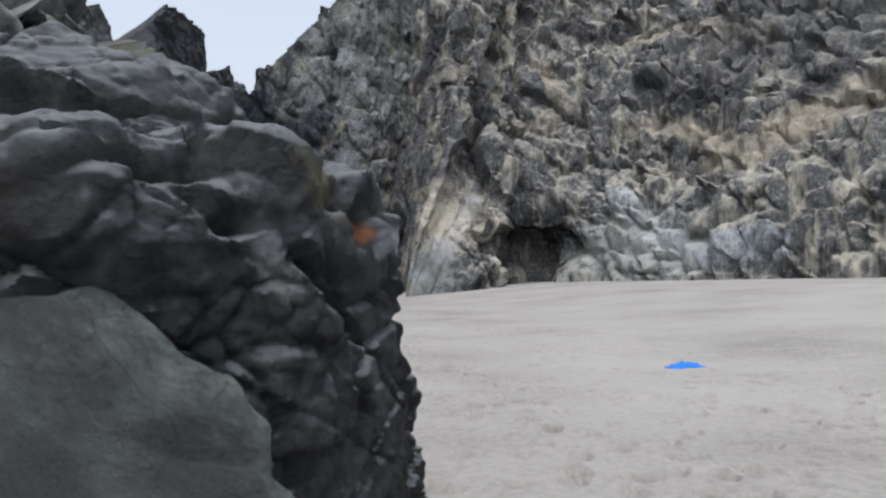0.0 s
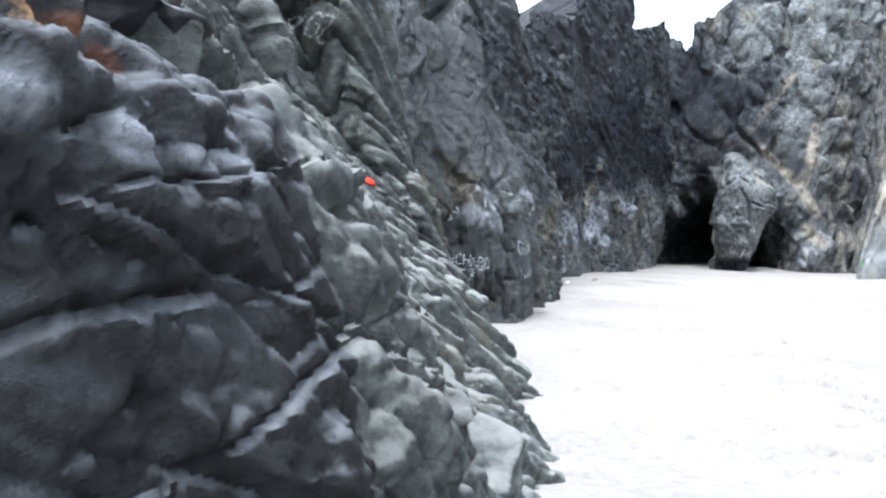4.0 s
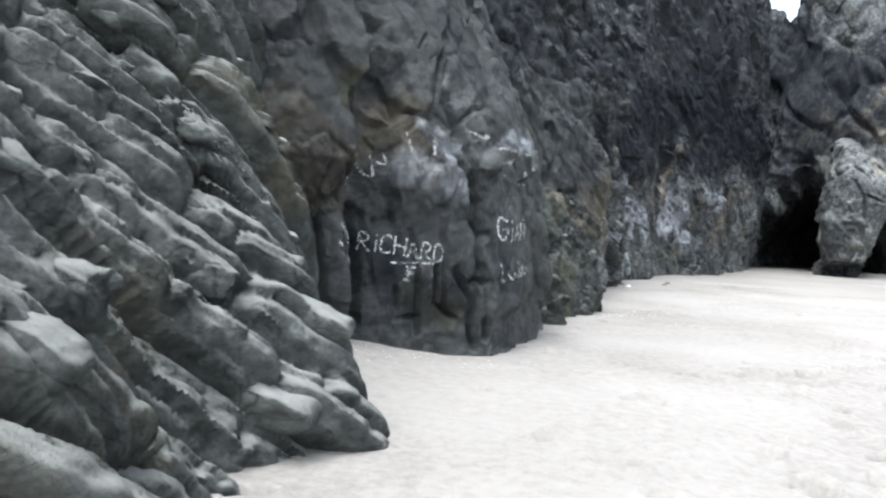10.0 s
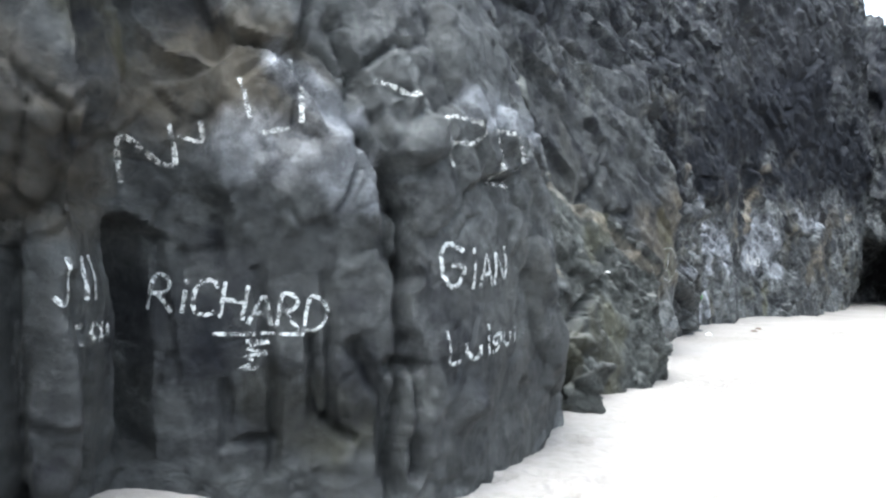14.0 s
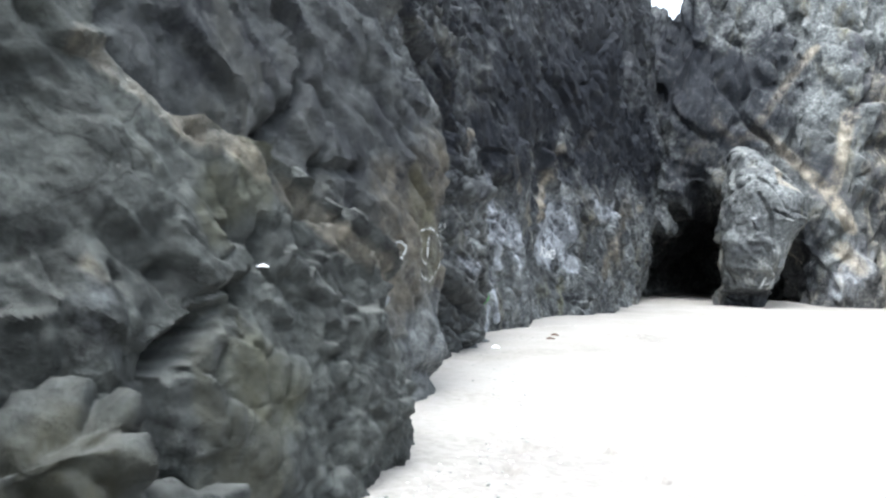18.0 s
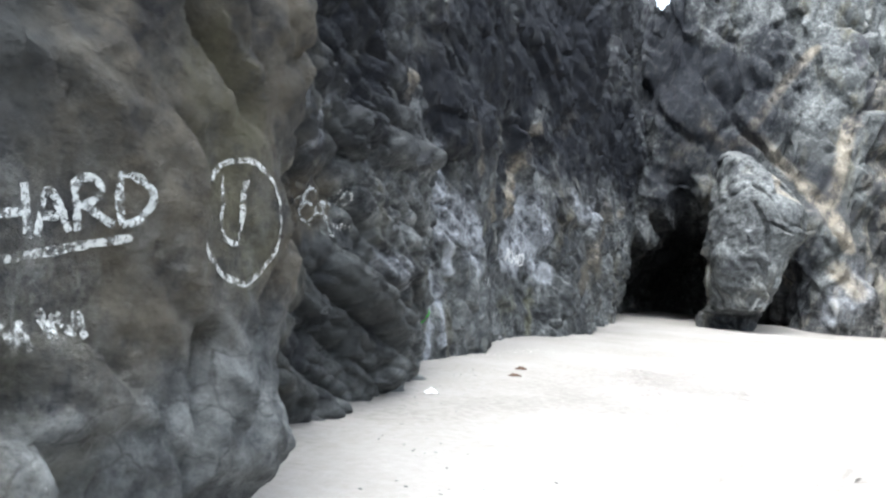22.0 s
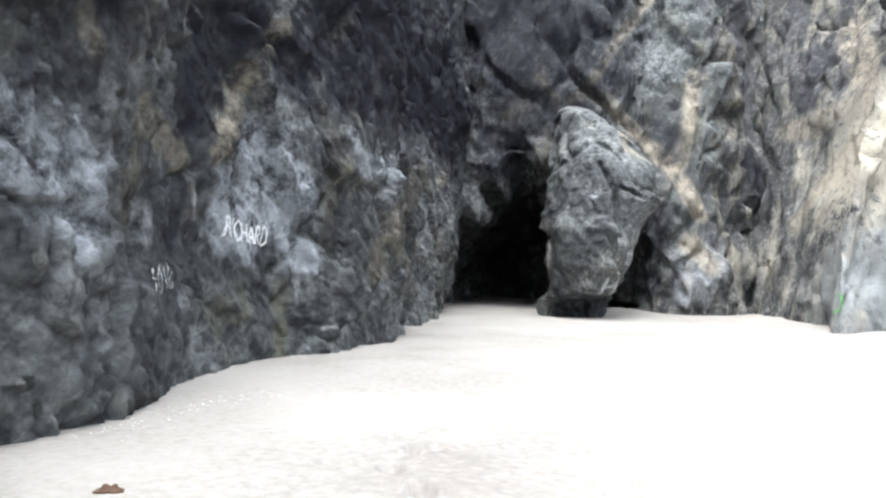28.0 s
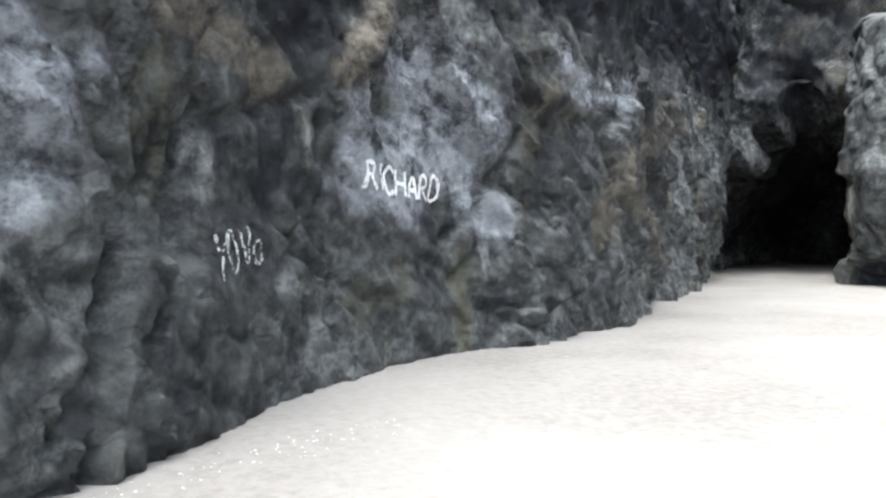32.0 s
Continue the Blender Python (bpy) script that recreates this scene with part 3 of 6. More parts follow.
def joints(p, size, height, seed):
    """Flat blocks parted by two sets of straight open joints that cross."""
    q = warped(p, seed, 0.8, 0.10)
    a, b = q @ unit((0.45, 0.25, 0.85)) / size, q @ unit((-0.62, -0.2, 0.76)) / (size * 1.3)
    i, j = np.floor(a).astype(np.int64), np.floor(b).astype(np.int64)
    r = hash3(i, j, i * 0, seed)
    fa, fb = a - i, b - j
    gap = np.minimum(np.minimum(fa, 1 - fa) * size, np.minimum(fb, 1 - fb) * size * 1.3 * (0.7 + 3 * r[2]))
    m = np.clip(gap / 0.02, 0, 1)
    return height * m * (r[0] * 1.4 - 0.7 + ((fa - 0.5) * (r[1] - 0.5) + (fb - 0.5) * (r[2] - 0.5)) * 1.5) - 0.03 * (1 - m)


FALL, FACE = (0.82, 0.52, -0.24), (0.6, -0.4, 0.7)


def relief_slope(p):
    return (beds(p, FALL, FACE, 0.48, 2.4, 0.19, 14, lip=0.55) + beds(p, FALL, FACE, 0.2, 1.2, 0.1, 17, lip=0.3) + beds(p, FALL, FACE, 0.09, 0.9, 0.04, 18)
            + chisel(p, (0.7, 0.4, 0.3), 0.03, 19, (0, 27, 12), 0.6, 0.03) + grit(p, 16, 0.8))


def relief_pier(p):
    low = np.clip((1.75 - p[:, 2]) / 0.4, 0, 1)
    return (chisel(p, (1.3, 1.2, 1.5), 0.15, 124, (18, 26, 0), 0.4, 0.04) * (1 - 0.75 * low) + chisel(p, (0.42, 0.36, 0.5), 0.06, 27, (15, 30, 0), 0.5, 0.03) * (1 - 0.5 * low)
            + chisel(p, (0.16, 0.15, 0.2), 0.022, 28, (15, 30, 0), 0.6, 0.025) * (1 - 0.2 * low) + ribs(p, (0.3, 0.4, -0.85), 0.06, 29, 0.8, 3.5) * (1 - 0.5 * low) + grit(p, 26, 1.0))


def relief_buttress(p):
    return (chisel(p, (0.9, 0.9, 1.1), 0.14, 34, (-35, 15, 0), 0.4, 0.035) + ribs(p, (0.2, 0.75, -0.6), 0.08, 39, 0.8, 3.5) + chisel(p, (0.34, 0.32, 0.36), 0.045, 35, (-35, 15, 0), 0.5, 0.025, 1.4, 0.05)
            + chisel(p, (0.13, 0.12, 0.13), 0.022, 37, (-35, 15, 0), 0.5, 0.02) + grit(p, 36, 1.2))


def relief_left(p):
    low = np.clip((3.6 - p[:, 2]) / 1.2, 0, 1) * np.clip((36 - p[:, 1]) / 4, 0, 1)
    for y, wide in ((28.4, 1.7), (32.4, 1.2), (37.2, 0.8), (42.7, 0.8), (45.8, 1.2)):
        low = np.maximum(low, np.clip((3.2 - p[:, 2]) / 0.8, 0, 1) * 1.45 * np.exp(-(((p[:, 1] - y) / wide) ** 2)))
    slabs = np.clip((p[:, 1] - 29.6) / 0.8, 0, 1) * np.clip((38.0 - p[:, 1]) / 2.0, 0, 1)
    calm = np.clip((p[:, 1] - 38) / 3, 0, 1) * np.clip((7 - p[:, 2]) / 2, 0, 1)
    low = np.maximum(np.minimum(low, 1), 0.8 * np.clip((28.2 - p[:, 1]) / 1.0, 0, 1) * np.clip((5.5 - p[:, 2]) / 1.5, 0, 1))
    return (chisel(p, (1.5, 1.8, 3.4), 0.36, 44, (-32, 14, 0), 0.4, 0.1) * (1 - 0.62 * low) * (1 - 0.4 * slabs) + ribs(p, (0.1, 0.6, -0.8), 0.10, 49)
            + chisel(p, (0.6, 0.55, 1.1), 0.2, 46, (-40, 14, 0), 0.5, 0.05) * (1 - 0.6 * low) * (1 - 0.5 * calm) * (1 - 0.6 * slabs)
            + beds(p, (0.1, 0.9, -0.42), (0.95, -0.2, 0.2), 0.46, 2.0, 0.3, 45) * slabs + beds(p, (0.1, 0.9, -0.42), (0.95, -0.2, 0.2), 0.17, 0.8, 0.09, 43) * (0.25 + 0.75 * slabs)
            + chisel(p, (0.24, 0.22, 0.42), 0.07, 48, (-40, 14, 0), 0.5, 0.045) * (1 - 0.5 * low) + grit(p, 47, 1.2))


def relief_back(p):
    return (chisel(p, (2.6, 2.4, 4.0), 0.8, 54, (10, 30, 0), 0.4, 0.25) + chisel(p, (1.0, 1.0, 1.7), 0.26, 55, (10, 30, 0), 0.5, 0.16)
            + chisel(p, (0.45, 0.45, 0.6), 0.07, 57, (0, 30, 0), 0.5, 0.12) + ribs(p, (0.35, 0, 0.93), 0.3, 59, 0.25, 1.3) + grit(p, 56, 1.2))


def relief_right(p):
    calm = np.clip(0.55 + 1.6 * fbm(p * 0.12, 69, 3), 0.2, 1)
    ramp_ = 0.15 + 0.85 * np.clip((p[:, 0] - 13) / 3, 0, 1)
    return (1.3 * fbm(p * 0.16, 63, 3) + ramp_ * chisel(p, (1.9, 2.2, 9.0), 0.85, 64, (8, 34, 0), 0.4, 0.22, 1.8, 0.4) + ramp_ * chisel(p, (3.5, 3.0, 4.0), 0.7, 62, (20, 10, 0), 0.3, 0.25, 1.6, 0.4)
            + (chisel(p, (0.9, 0.9, 2.6), 0.26, 66, (8, 34, 0), 0.5, 0.13) + chisel(p, (0.5, 0.5, 0.8), 0.09, 68, (8, 34, 0), 0.5, 0.12)) * calm * (0.4 + 0.6 * ramp_) + ribs(p, (0.5, 0.1, 0.85), 0.5, 61, 0.15, 0.9) + grit(p, 67, 1.4))


stain_shade("slate", "cliff_pier", 2.6, (-3.4, 16.6, 4.2), (-2.4, 18.6, 4.6), (-2.6, 20.5, 5))
stain_shade("slate", "cliff_pier", 1.7, (-3.5, 16.2, 1.0), (-2.8, 17.5, 0.9), (-2.15, 18.6, 0.9), (-2.2, 20.2, 0.9))
stain_shade("slate", "cliff_pier", 1.2, (-3.2, 16.4, 2.4), (-2.8, 17.5, 2.4), (-2.3, 18.8, 2.4), much=0.8)
stain_shade("slate", "cliff_left", 1.9, (-4.5, 24.2, 3.4), (-4.3, 26.4, 3.2), (-4.0, 27.4, 2.8))
stain_shade("slate", "cliff_left", 1.2, (-4.8, 31.8, 1.0), (-4.6, 33.5, 1.0), (-4.9, 35.5, 1.0))
stain_shade("slate", "cliff_left", 1.2, (-4.9, 31.8, 3.2), (-4.9, 33.5, 3.4), (-5.1, 35.5, 3.6), much=0.8)
stain_shade("dark", "cliff_left", 2.6, (-4.5, 24, 6.5), (-4.4, 29, 6.5), (-5.6, 34, 7.5), (-5.6, 38, 8), much=0.75)
# ---------- cracks, ribs, stains and painted shade of each face ---
# tall left cliff
stain_shade("dark", "cliff_left", 1.4, (-5.1, 47.07, 5.19), (-4.42, 49.66, 5.52), (-4.35, 59.48, 7.24), (-3.15, 65.33, 7.69))
stain_shade("dark", "cliff_left", 2.2, (-5.02, 48.62, 6.27), (-4.9, 57.24, 8.88))
stain_shade("dark", "cliff_left", 1.0, (-5.59, 43.94, 3.84), (-5.82, 45.04, 4.96), (-5.68, 45.86, 5.77))
stain_shade("dark", "cliff_left", 1.6, (-4.34, 49.88, 5.92), (-4.02, 61.54, 7.8), (-3.34, 64.46, 6.19))
stain_shade("dark", "cliff_left", 2.5, (-5.52, 40.44, 5.91), (-5.47, 46.85, 7.63), (-4.83, 59.25, 12.24))
stain_shade("dark", "cliff_left", 2.0, (-4.5, 50.75, 7.3), (-3.59, 63.57, 9.46), (-3.1, 65.67, 7.74))
stain_shade("dark", "cliff_left", 1.2, (-5.62, 38.56, 5.28), (-5.52, 38.9, 4.51), (-5.08, 40.58, 4.55))
stain_shade("dark", "cliff_left", 2.0, (-5.31, 33.28, 4.07), (-5.4, 34.21, 4.57))
stain_shade("brown", "cliff_left", 0.8, (-3.75, 59.28, 4.68), (-3.55, 50.67, 2.4), (-3.91, 56.9, 1.15), much=0.8)
stain_shade("brown", "cliff_left", 0.7, (-4.07, 59.01, 4.97), (-3.6, 50.66, 2.58), (-3.93, 49.76, 1.67), much=0.8)
stain_shade("pale", "cliff_left", 0.8, (-5.56, 46.03, 3.55), (-4.99, 46.41, 3.43), (-4.87, 46.77, 2.89), (-5.34, 45.79, 2.4))
stain_shade("pale", "cliff_left", 0.55, (-5.36, 44.76, 2.75), (-5.43, 44.79, 2.15), (-5.31, 45.76, 1.94))
stain_shade("pale", "cliff_left", 0.5, (-4.23, 48.38, 4.07), (-4.01, 49.16, 3.63), (-4.21, 53.57, 4.38), much=0.85)
stain_shade("pale", "cliff_left", 0.45, (-5.17, 46.5, 2.27), (-4.73, 47.18, 1.71), much=0.8)
stain_shade("pale", "cliff_left", 0.45, (-5.24, 40.12, 2.3), (-5.25, 40.54, 2.2), (-5.25, 40.78, 2.4))
stain_shade("pale", "cliff_left", 0.4, (-5.35, 40.29, 1.94), (-5.24, 40.57, 1.75), much=0.8)
stain_shade("pale", "cliff_left", 0.5, (-5.3, 39.52, 2.76), (-5.3, 40.4, 2.62), (-5.24, 40.69, 2.45), much=0.9)
stain_shade("pale", "cliff_left", 0.4, (-5.17, 39.69, 2.02), (-5.22, 40.57, 2.27), much=0.7)
stain_shade("sandy", "cliff_left", 0.3, (-5.46, 44.51, 3.22), (-5.61, 45.59, 4.02), (-5.29, 45.65, 4.78), (-5.22, 46.55, 5.71))
stain_shade("sandy", "cliff_left", 0.4, (-4.92, 48.18, 5.9), (-4.73, 49.26, 6.7), much=0.8)
stain_shade("sandy", "cliff_left", 0.35, (-3.83, 50.55, 2.31), (-3.62, 50.73, 2.83), much=0.75)
stain_shade("sandy", "cliff_left", 0.35, (-3.49, 61.16, 4.87), (-3.49, 63.61, 5.61), much=0.7)
stain_shade("sandy", "cliff_left", 0.35, (-5.28, 41.79, 3.22), (-5.39, 42.51, 3.07), (-5.63, 43.37, 2.99), much=0.75)
stain_shade("mossy", "cliff_left", 0.28, (-5.02, 46.76, 1.22), (-4.98, 46.61, 0.13), much=0.75)
stain_shade("mossy", "cliff_left", 0.5, (-5.53, 44.78, 0.72), (-5.32, 45.58, 0.99), much=0.6)
stain_shade("mossy", "cliff_left", 0.4, (-5.32, 41.75, 2.65), (-5.46, 41.78, 1.95), much=0.7)
# recess behind the tall letters: its shade painted into the rock colour
stain_shade("dark", "cliff_left", 0.3, (-5.56, 43.62, 2.57), (-5.59, 43.4, 2.06), (-5.32, 42.88, 1.26), much=0.7)
mark("crack", "cliff_left", 0.42, 0.156, (-5.4, 42.35, 2.55), (-5.42, 42.2, 2), (-5.34, 41.97, 1.4), (-5.11, 41.52, 0.85))
mark("crack", "cliff_left", 0.21, 0.12, (-5.53, 44.17, 2.62), (-5.49, 44.04, 2.13), (-5.45, 43.78, 1.56), (-5.31, 43.17, 1.04))
mark("crack", "cliff_left", 0.12, 0.11, (-4.6, 47.54, 2.89), (-4.8, 47.18, 2.3), (-4.94, 46.95, 1.87), (-5.19, 46.52, 1.45))
mark("crack", "cliff_left", 0.09, 0.11, (-4.94, 46.95, 1.87), (-4.9, 47, 1.39), (-5.07, 46.52, 0.91))
mark("lump", "cliff_left", -0.2, 0.14, (-5.19, 46.54, 1.51))
mark("rib", "cliff_left", 0.1, 0.2, (-5.55, 44.32, 3.19), (-5.45, 45.17, 3.58), (-5.28, 45.9, 4.42))
mark("rib", "cliff_left", 0.1, 0.25, (-5.57, 43.48, 3.02), (-5.49, 42.84, 3.21), (-5.5, 42.61, 3.68))
mark("rib", "cliff_left", 0.12, 0.3, (-5.27, 40.8, 2.33), (-5.19, 40.97, 1.87), (-5.16, 40.8, 1.5))
mark("crack", "cliff_left", 0.15, 0.12, (-5.36, 41.33, 2.04), (-5.17, 41.27, 1.48), (-5.23, 41.09, 0.93), (-5, 40.63, 0.36))
mark("crack", "cliff_left", 0.09, 0.11, (-5.5, 44.56, 2.12), (-5.3, 45.44, 1.56), (-5.09, 46.56, 0.98))
mark("rib", "cliff_left", 0.06, 0.15, (-5.55, 44.36, 1.26), (-5.33, 45.61, 0.84), (-5.07, 46.54, 0.67))
mark("rib", "cliff_left", 0.1, 0.25, (-4.38, 48.45, 2.33), (-4.05, 49.09, 1.84), (-4.03, 48.01, 1.36))
mark("crack", "cliff_left", 0.12, 0.11, (-4.22, 48.58, 2.17), (-4.04, 49.15, 1.46))
mark("rib", "cliff_left", 0.07, 0.2, (-4.21, 59.66, 6.14), (-3.75, 57.23, 3.14), (-4.06, 57.49, 1.48))
mark("rib", "cliff_left", 0.16, 0.24, (-5.04, 32.8, 2.92), (-5.14, 33.38, 3.2), (-4.98, 33.75, 3.13), (-4.9, 34.46, 3.02), (-5.29, 36.4, 3.22), (-5.34, 37.47, 3.13))
mark("crack", "cliff_left", 0.24, 0.168, (-5.01, 32.88, 2.86), (-4.95, 33.22, 2.74), (-4.63, 33.28, 2.36))
mark("rib", "cliff_left", 0.12, 0.2, (-4.99, 32.97, 2.75), (-4.71, 33.02, 2.54), (-4.9, 33.9, 2.36))
mark("rib", "cliff_left", 0.12, 0.2, (-4.77, 32.93, 2.13), (-4.63, 33.3, 1.92), (-4.66, 34.07, 1.59), (-4.78, 34.69, 1.28))
mark("crack", "cliff_left", 0.15, 0.12, (-4.75, 32.83, 2.29), (-4.78, 33.01, 1.97), (-4.64, 33.5, 1.75))
mark("crack", "cliff_left", 0.15, 0.11, (-4.53, 31.12, 1.2), (-4.85, 31.83, 1.11), (-4.81, 32.21, 1))
mark("rib", "cliff_left", 0.16, 0.26, (-4.71, 33.05, 1.29), (-4.67, 33.64, 1.19), (-4.87, 34.56, 0.85), (-4.54, 34.32, 0.37))
mark("crack", "cliff_left", 0.3, 0.12, (-4.76, 33.08, 1.2), (-4.81, 33.15, 0.68), (-4.58, 32.89, 0.15))
mark("crack", "cliff_left", 0.24, 0.12, (-4.76, 32.32, 0.91), (-4.74, 32.16, 0.56), (-4.85, 32.36, 0.08))
mark("crack", "cliff_left", 0.21, 0.11, (-4.75, 32.83, 0.87), (-4.65, 32.66, 0.19))
mark("crack", "cliff_left", 0.18, 0.11, (-4.68, 33.84, 0.81), (-4.68, 34, 0.31), (-4.74, 34, 0.01))
mark("rib", "cliff_left", 0.1, 0.16, (-4.72, 33.28, 0.49), (-4.79, 33.78, 0.28), (-4.72, 33.96, 0.12))
mark("rib", "cliff_left", 0.1, 0.16, (-4.86, 32.46, 1.79), (-4.7, 32.89, 1.54))
mark("crack", "cliff_left", 0.21, 0.12, (-4.84, 34.71, 1.17), (-4.57, 34.37, 0.47), (-4.59, 34.59, 0.02))
mark("crack", "cliff_left", 0.18, 0.11, (-4.79, 34.97, 1.28), (-4.86, 35.76, 0.78), (-4.99, 36.14, 0.23))
mark("rib", "cliff_left", 0.1, 0.2, (-4.68, 33.31, 1.74), (-4.66, 34.07, 1.59), (-4.8, 34.7, 1.44))
mark("crack", "cliff_left", 0.18, 0.144, (-4.86, 31.62, 2.7), (-4.9, 31.67, 2.3))
mark("crack", "cliff_left", 0.24, 0.168, (-5.73, 38.1, 4.13), (-5.29, 37.56, 3.07), (-5.58, 38.2, 2.36), (-4.98, 36.64, 1.4))
mark("crack", "cliff_left", 0.15, 0.12, (-5.58, 44.11, 2.92), (-5.41, 42.21, 2.31), (-5.2, 41.21, 1.44))
stain_shade("pale", "cliff_left", 0.3, (-5.61, 38.76, 3.78), (-5.5, 38.83, 2.93), (-5.42, 39.22, 2.46))
stain_shade("pale", "cliff_left", 0.35, (-5.58, 38.89, 2.34), (-5.22, 39.48, 2.31), much=0.9)
stain_shade("pale", "cliff_left", 0.25, (-4.66, 33.65, 1.62), (-4.75, 34.49, 1.49), much=0.8)
stain_shade("pale", "cliff_left", 0.15, (-4.78, 35.03, 1.68), (-4.84, 35.21, 1.33), much=0.9)
stain_shade("pale", "cliff_left", 0.16, (-5.53, 38.49, 1.06), (-5.45, 38.48, 0.01), much=0.9)
stain_shade("pale", "cliff_left", 0.2, (-5.66, 39.11, 3.44), (-5.42, 39.14, 2.27), (-5.39, 39.24, 1.59), much=0.9)
stain_shade("pale", "cliff_left", 0.2, (-5.53, 38.41, 1.51), (-5.35, 38.82, 0.93), (-5.21, 38.84, 0.29), much=0.9)
stain_shade("pale", "cliff_left", 0.3, (-5.32, 40.01, 2.43), (-5.26, 41.08, 2.62), much=0.7)
stain_shade("pale", "cliff_left", 0.25, (-5.26, 36.42, 3.31), (-5.53, 37.3, 3.35), (-5.68, 38.49, 3.29), much=0.8)
stain_shade("sandy", "cliff_left", 0.3, (-5.92, 37.29, 5.09), (-5.38, 36.38, 4.18), much=0.9)
stain_shade("sandy", "cliff_left", 0.25, (-5.24, 39.73, 4.63), (-5.2, 40.61, 3.67), much=0.75)
stain_shade("sandy", "cliff_left", 0.25, (-5.15, 46.97, 8.1), (-5.12, 47.42, 7.36), much=0.75)
stain_shade("sandy", "cliff_left", 0.25, (-4.89, 49, 6.7), (-4.88, 48.2, 5.9), much=0.75)
stain_shade("brown", "cliff_left", 0.9, (-3.67, 29.05, 2.6), (-3.68, 28.62, 2.14), (-3.62, 28.3, 1.79), (-3.66, 28.23, 1.5))
stain_shade("brown", "cliff_left", 0.5, (-4.91, 32.33, 2.16), (-3.6, 29.18, 1.46))
stain_shade("brown", "cliff_left", 0.8, (-3.67, 27.94, 1.97), (-3.81, 27.98, 1.29), much=0.7)
stain_shade("brown", "cliff_left", 0.6, (-3.79, 27.87, 2.37), (-3.65, 28.13, 2.04), much=0.8)
stain_shade("brown", "cliff_left", 0.4, (-4.28, 30.7, 2.57), (-4.42, 30.99, 2.27), much=0.7)
stain_shade("mossy", "cliff_left", 0.5, (-3.68, 28.53, 2.38), (-3.69, 28.78, 1.6), much=0.6)
stain_shade("pale", "cliff_left", 0.1, (-5.03, 32.57, 3.41), (-4.17, 30.52, 1.92), (-4.19, 30.47, 1.23), much=0.8)
mark("crack", "cliff_left", 0.15, 0.11, (-3.66, 29.16, 1.39), (-3.54, 28.92, 0.62))
mark("crack", "cliff_left", 0.15, 0.11, (-3.68, 28.56, 1.1), (-3.64, 28.52, 0.49))
mark("crack", "cliff_left", 0.12, 0.11, (-3.77, 27.47, 1.01), (-3.81, 27.7, 0.73), (-3.78, 27.89, 0.54))
mark("lump", "cliff_left", 0.15, 0.3, (-3.83, 27.7, 0.68))
mark("crack", "cliff_left", 0.15, 0.11, (-4.84, 32.47, 2.18), (-3.55, 29.21, 1.57), (-3.65, 29.23, 1.28))
mark("crack", "cliff_left", 0.18, 0.11, (-4.18, 26.97, 3.11), (-4, 26.77, 2.66), (-4, 26.47, 2.18))
mark("crack", "cliff_left", 0.15, 0.11, (-4.06, 26.59, 2.47), (-3.98, 26.94, 2.47), (-3.95, 27.43, 2.5))
mark("crack", "cliff_left", 0.15, 0.11, (-3.96, 27.4, 2.5), (-3.94, 27.32, 1.96))
mark("crack", "cliff_left", 0.21, 0.11, (-3.85, 28.22, 3.01), (-3.73, 28.41, 2.61), (-3.66, 28.74, 2.27))
mark("rib", "cliff_left", 0.12, 0.2, (-4.1, 27.83, 3.34), (-3.82, 28.15, 2.84))
mark("crack", "cliff_left", 0.21, 0.11, (-4.42, 26.41, 3.88), (-4.2, 26.68, 3.62), (-4.11, 26.35, 2.95), (-4.3, 25.92, 2.57))
# pier
mark("crack", "cliff_pier", 0.33, 0.12, (-2.88, 16.58, 2.75), (-2.97, 16.71, 2.41), (-3.06, 16.85, 2.08), (-3.09, 16.78, 1.72))
mark("crack", "cliff_pier", 0.24, 0.072, (-3.5, 16.24, 1.48), (-3.43, 16.24, 0.98), (-3.32, 16.39, 0.37))
mark("crack", "cliff_pier", 0.24, 0.072, (-3.37, 16.51, 1.44), (-3.21, 16.45, 0.91), (-3.17, 16.55, 0.28))
mark("crack", "cliff_pier", 0.135, 0.0552, (-3.13, 16.71, 1.37), (-3.05, 16.74, 0.88), (-3.08, 16.82, 0.3))
mark("crack", "cliff_pier", 0.39, 0.096, (-3.31, 17.16, 1.62), (-3.23, 17.17, 0.97), (-3.14, 17.16, 0.41))
mark("crack", "cliff_pier", 0.135, 0.0517, (-3.1, 17.18, 1.58), (-2.96, 17.25, 0.83))
mark("crack", "cliff_pier", 0.112, 0.0517, (-2.67, 17.55, 1.43), (-2.66, 17.7, 0.79), (-2.66, 17.73, 0.27))
mark("crack", "cliff_pier", 0.112, 0.0517, (-2.42, 17.79, 1.74), (-2.47, 17.95, 1.1), (-2.46, 17.97, 0.57))
mark("crack", "cliff_pier", 0.24, 0.072, (-2.31, 18.39, 1.84), (-2.2, 18.3, 1.08), (-2.23, 18.3, 0.12))
mark("crack", "cliff_pier", 0.18, 0.072, (-2.63, 18, 2.96), (-2.5, 18.14, 2.6), (-2.24, 18.21, 2.17), (-2.3, 18.39, 1.84))
mark("crack", "cliff_pier", 0.112, 0.0517, (-3.24, 17.17, 1.64), (-2.99, 17.28, 1.51), (-2.87, 17.4, 1.55), (-2.81, 17.3, 1.96))
mark("crack", "cliff_pier", 0.112, 0.0517, (-2.77, 17.46, 0.78), (-2.77, 17.49, 0.44), (-2.68, 17.72, 0.45))
mark("step", "cliff_pier", -0.1, 0.5, (-3.39, 16.12, 1.71), (-3.34, 16.42, 1.58), (-3.11, 16.76, 1.69))
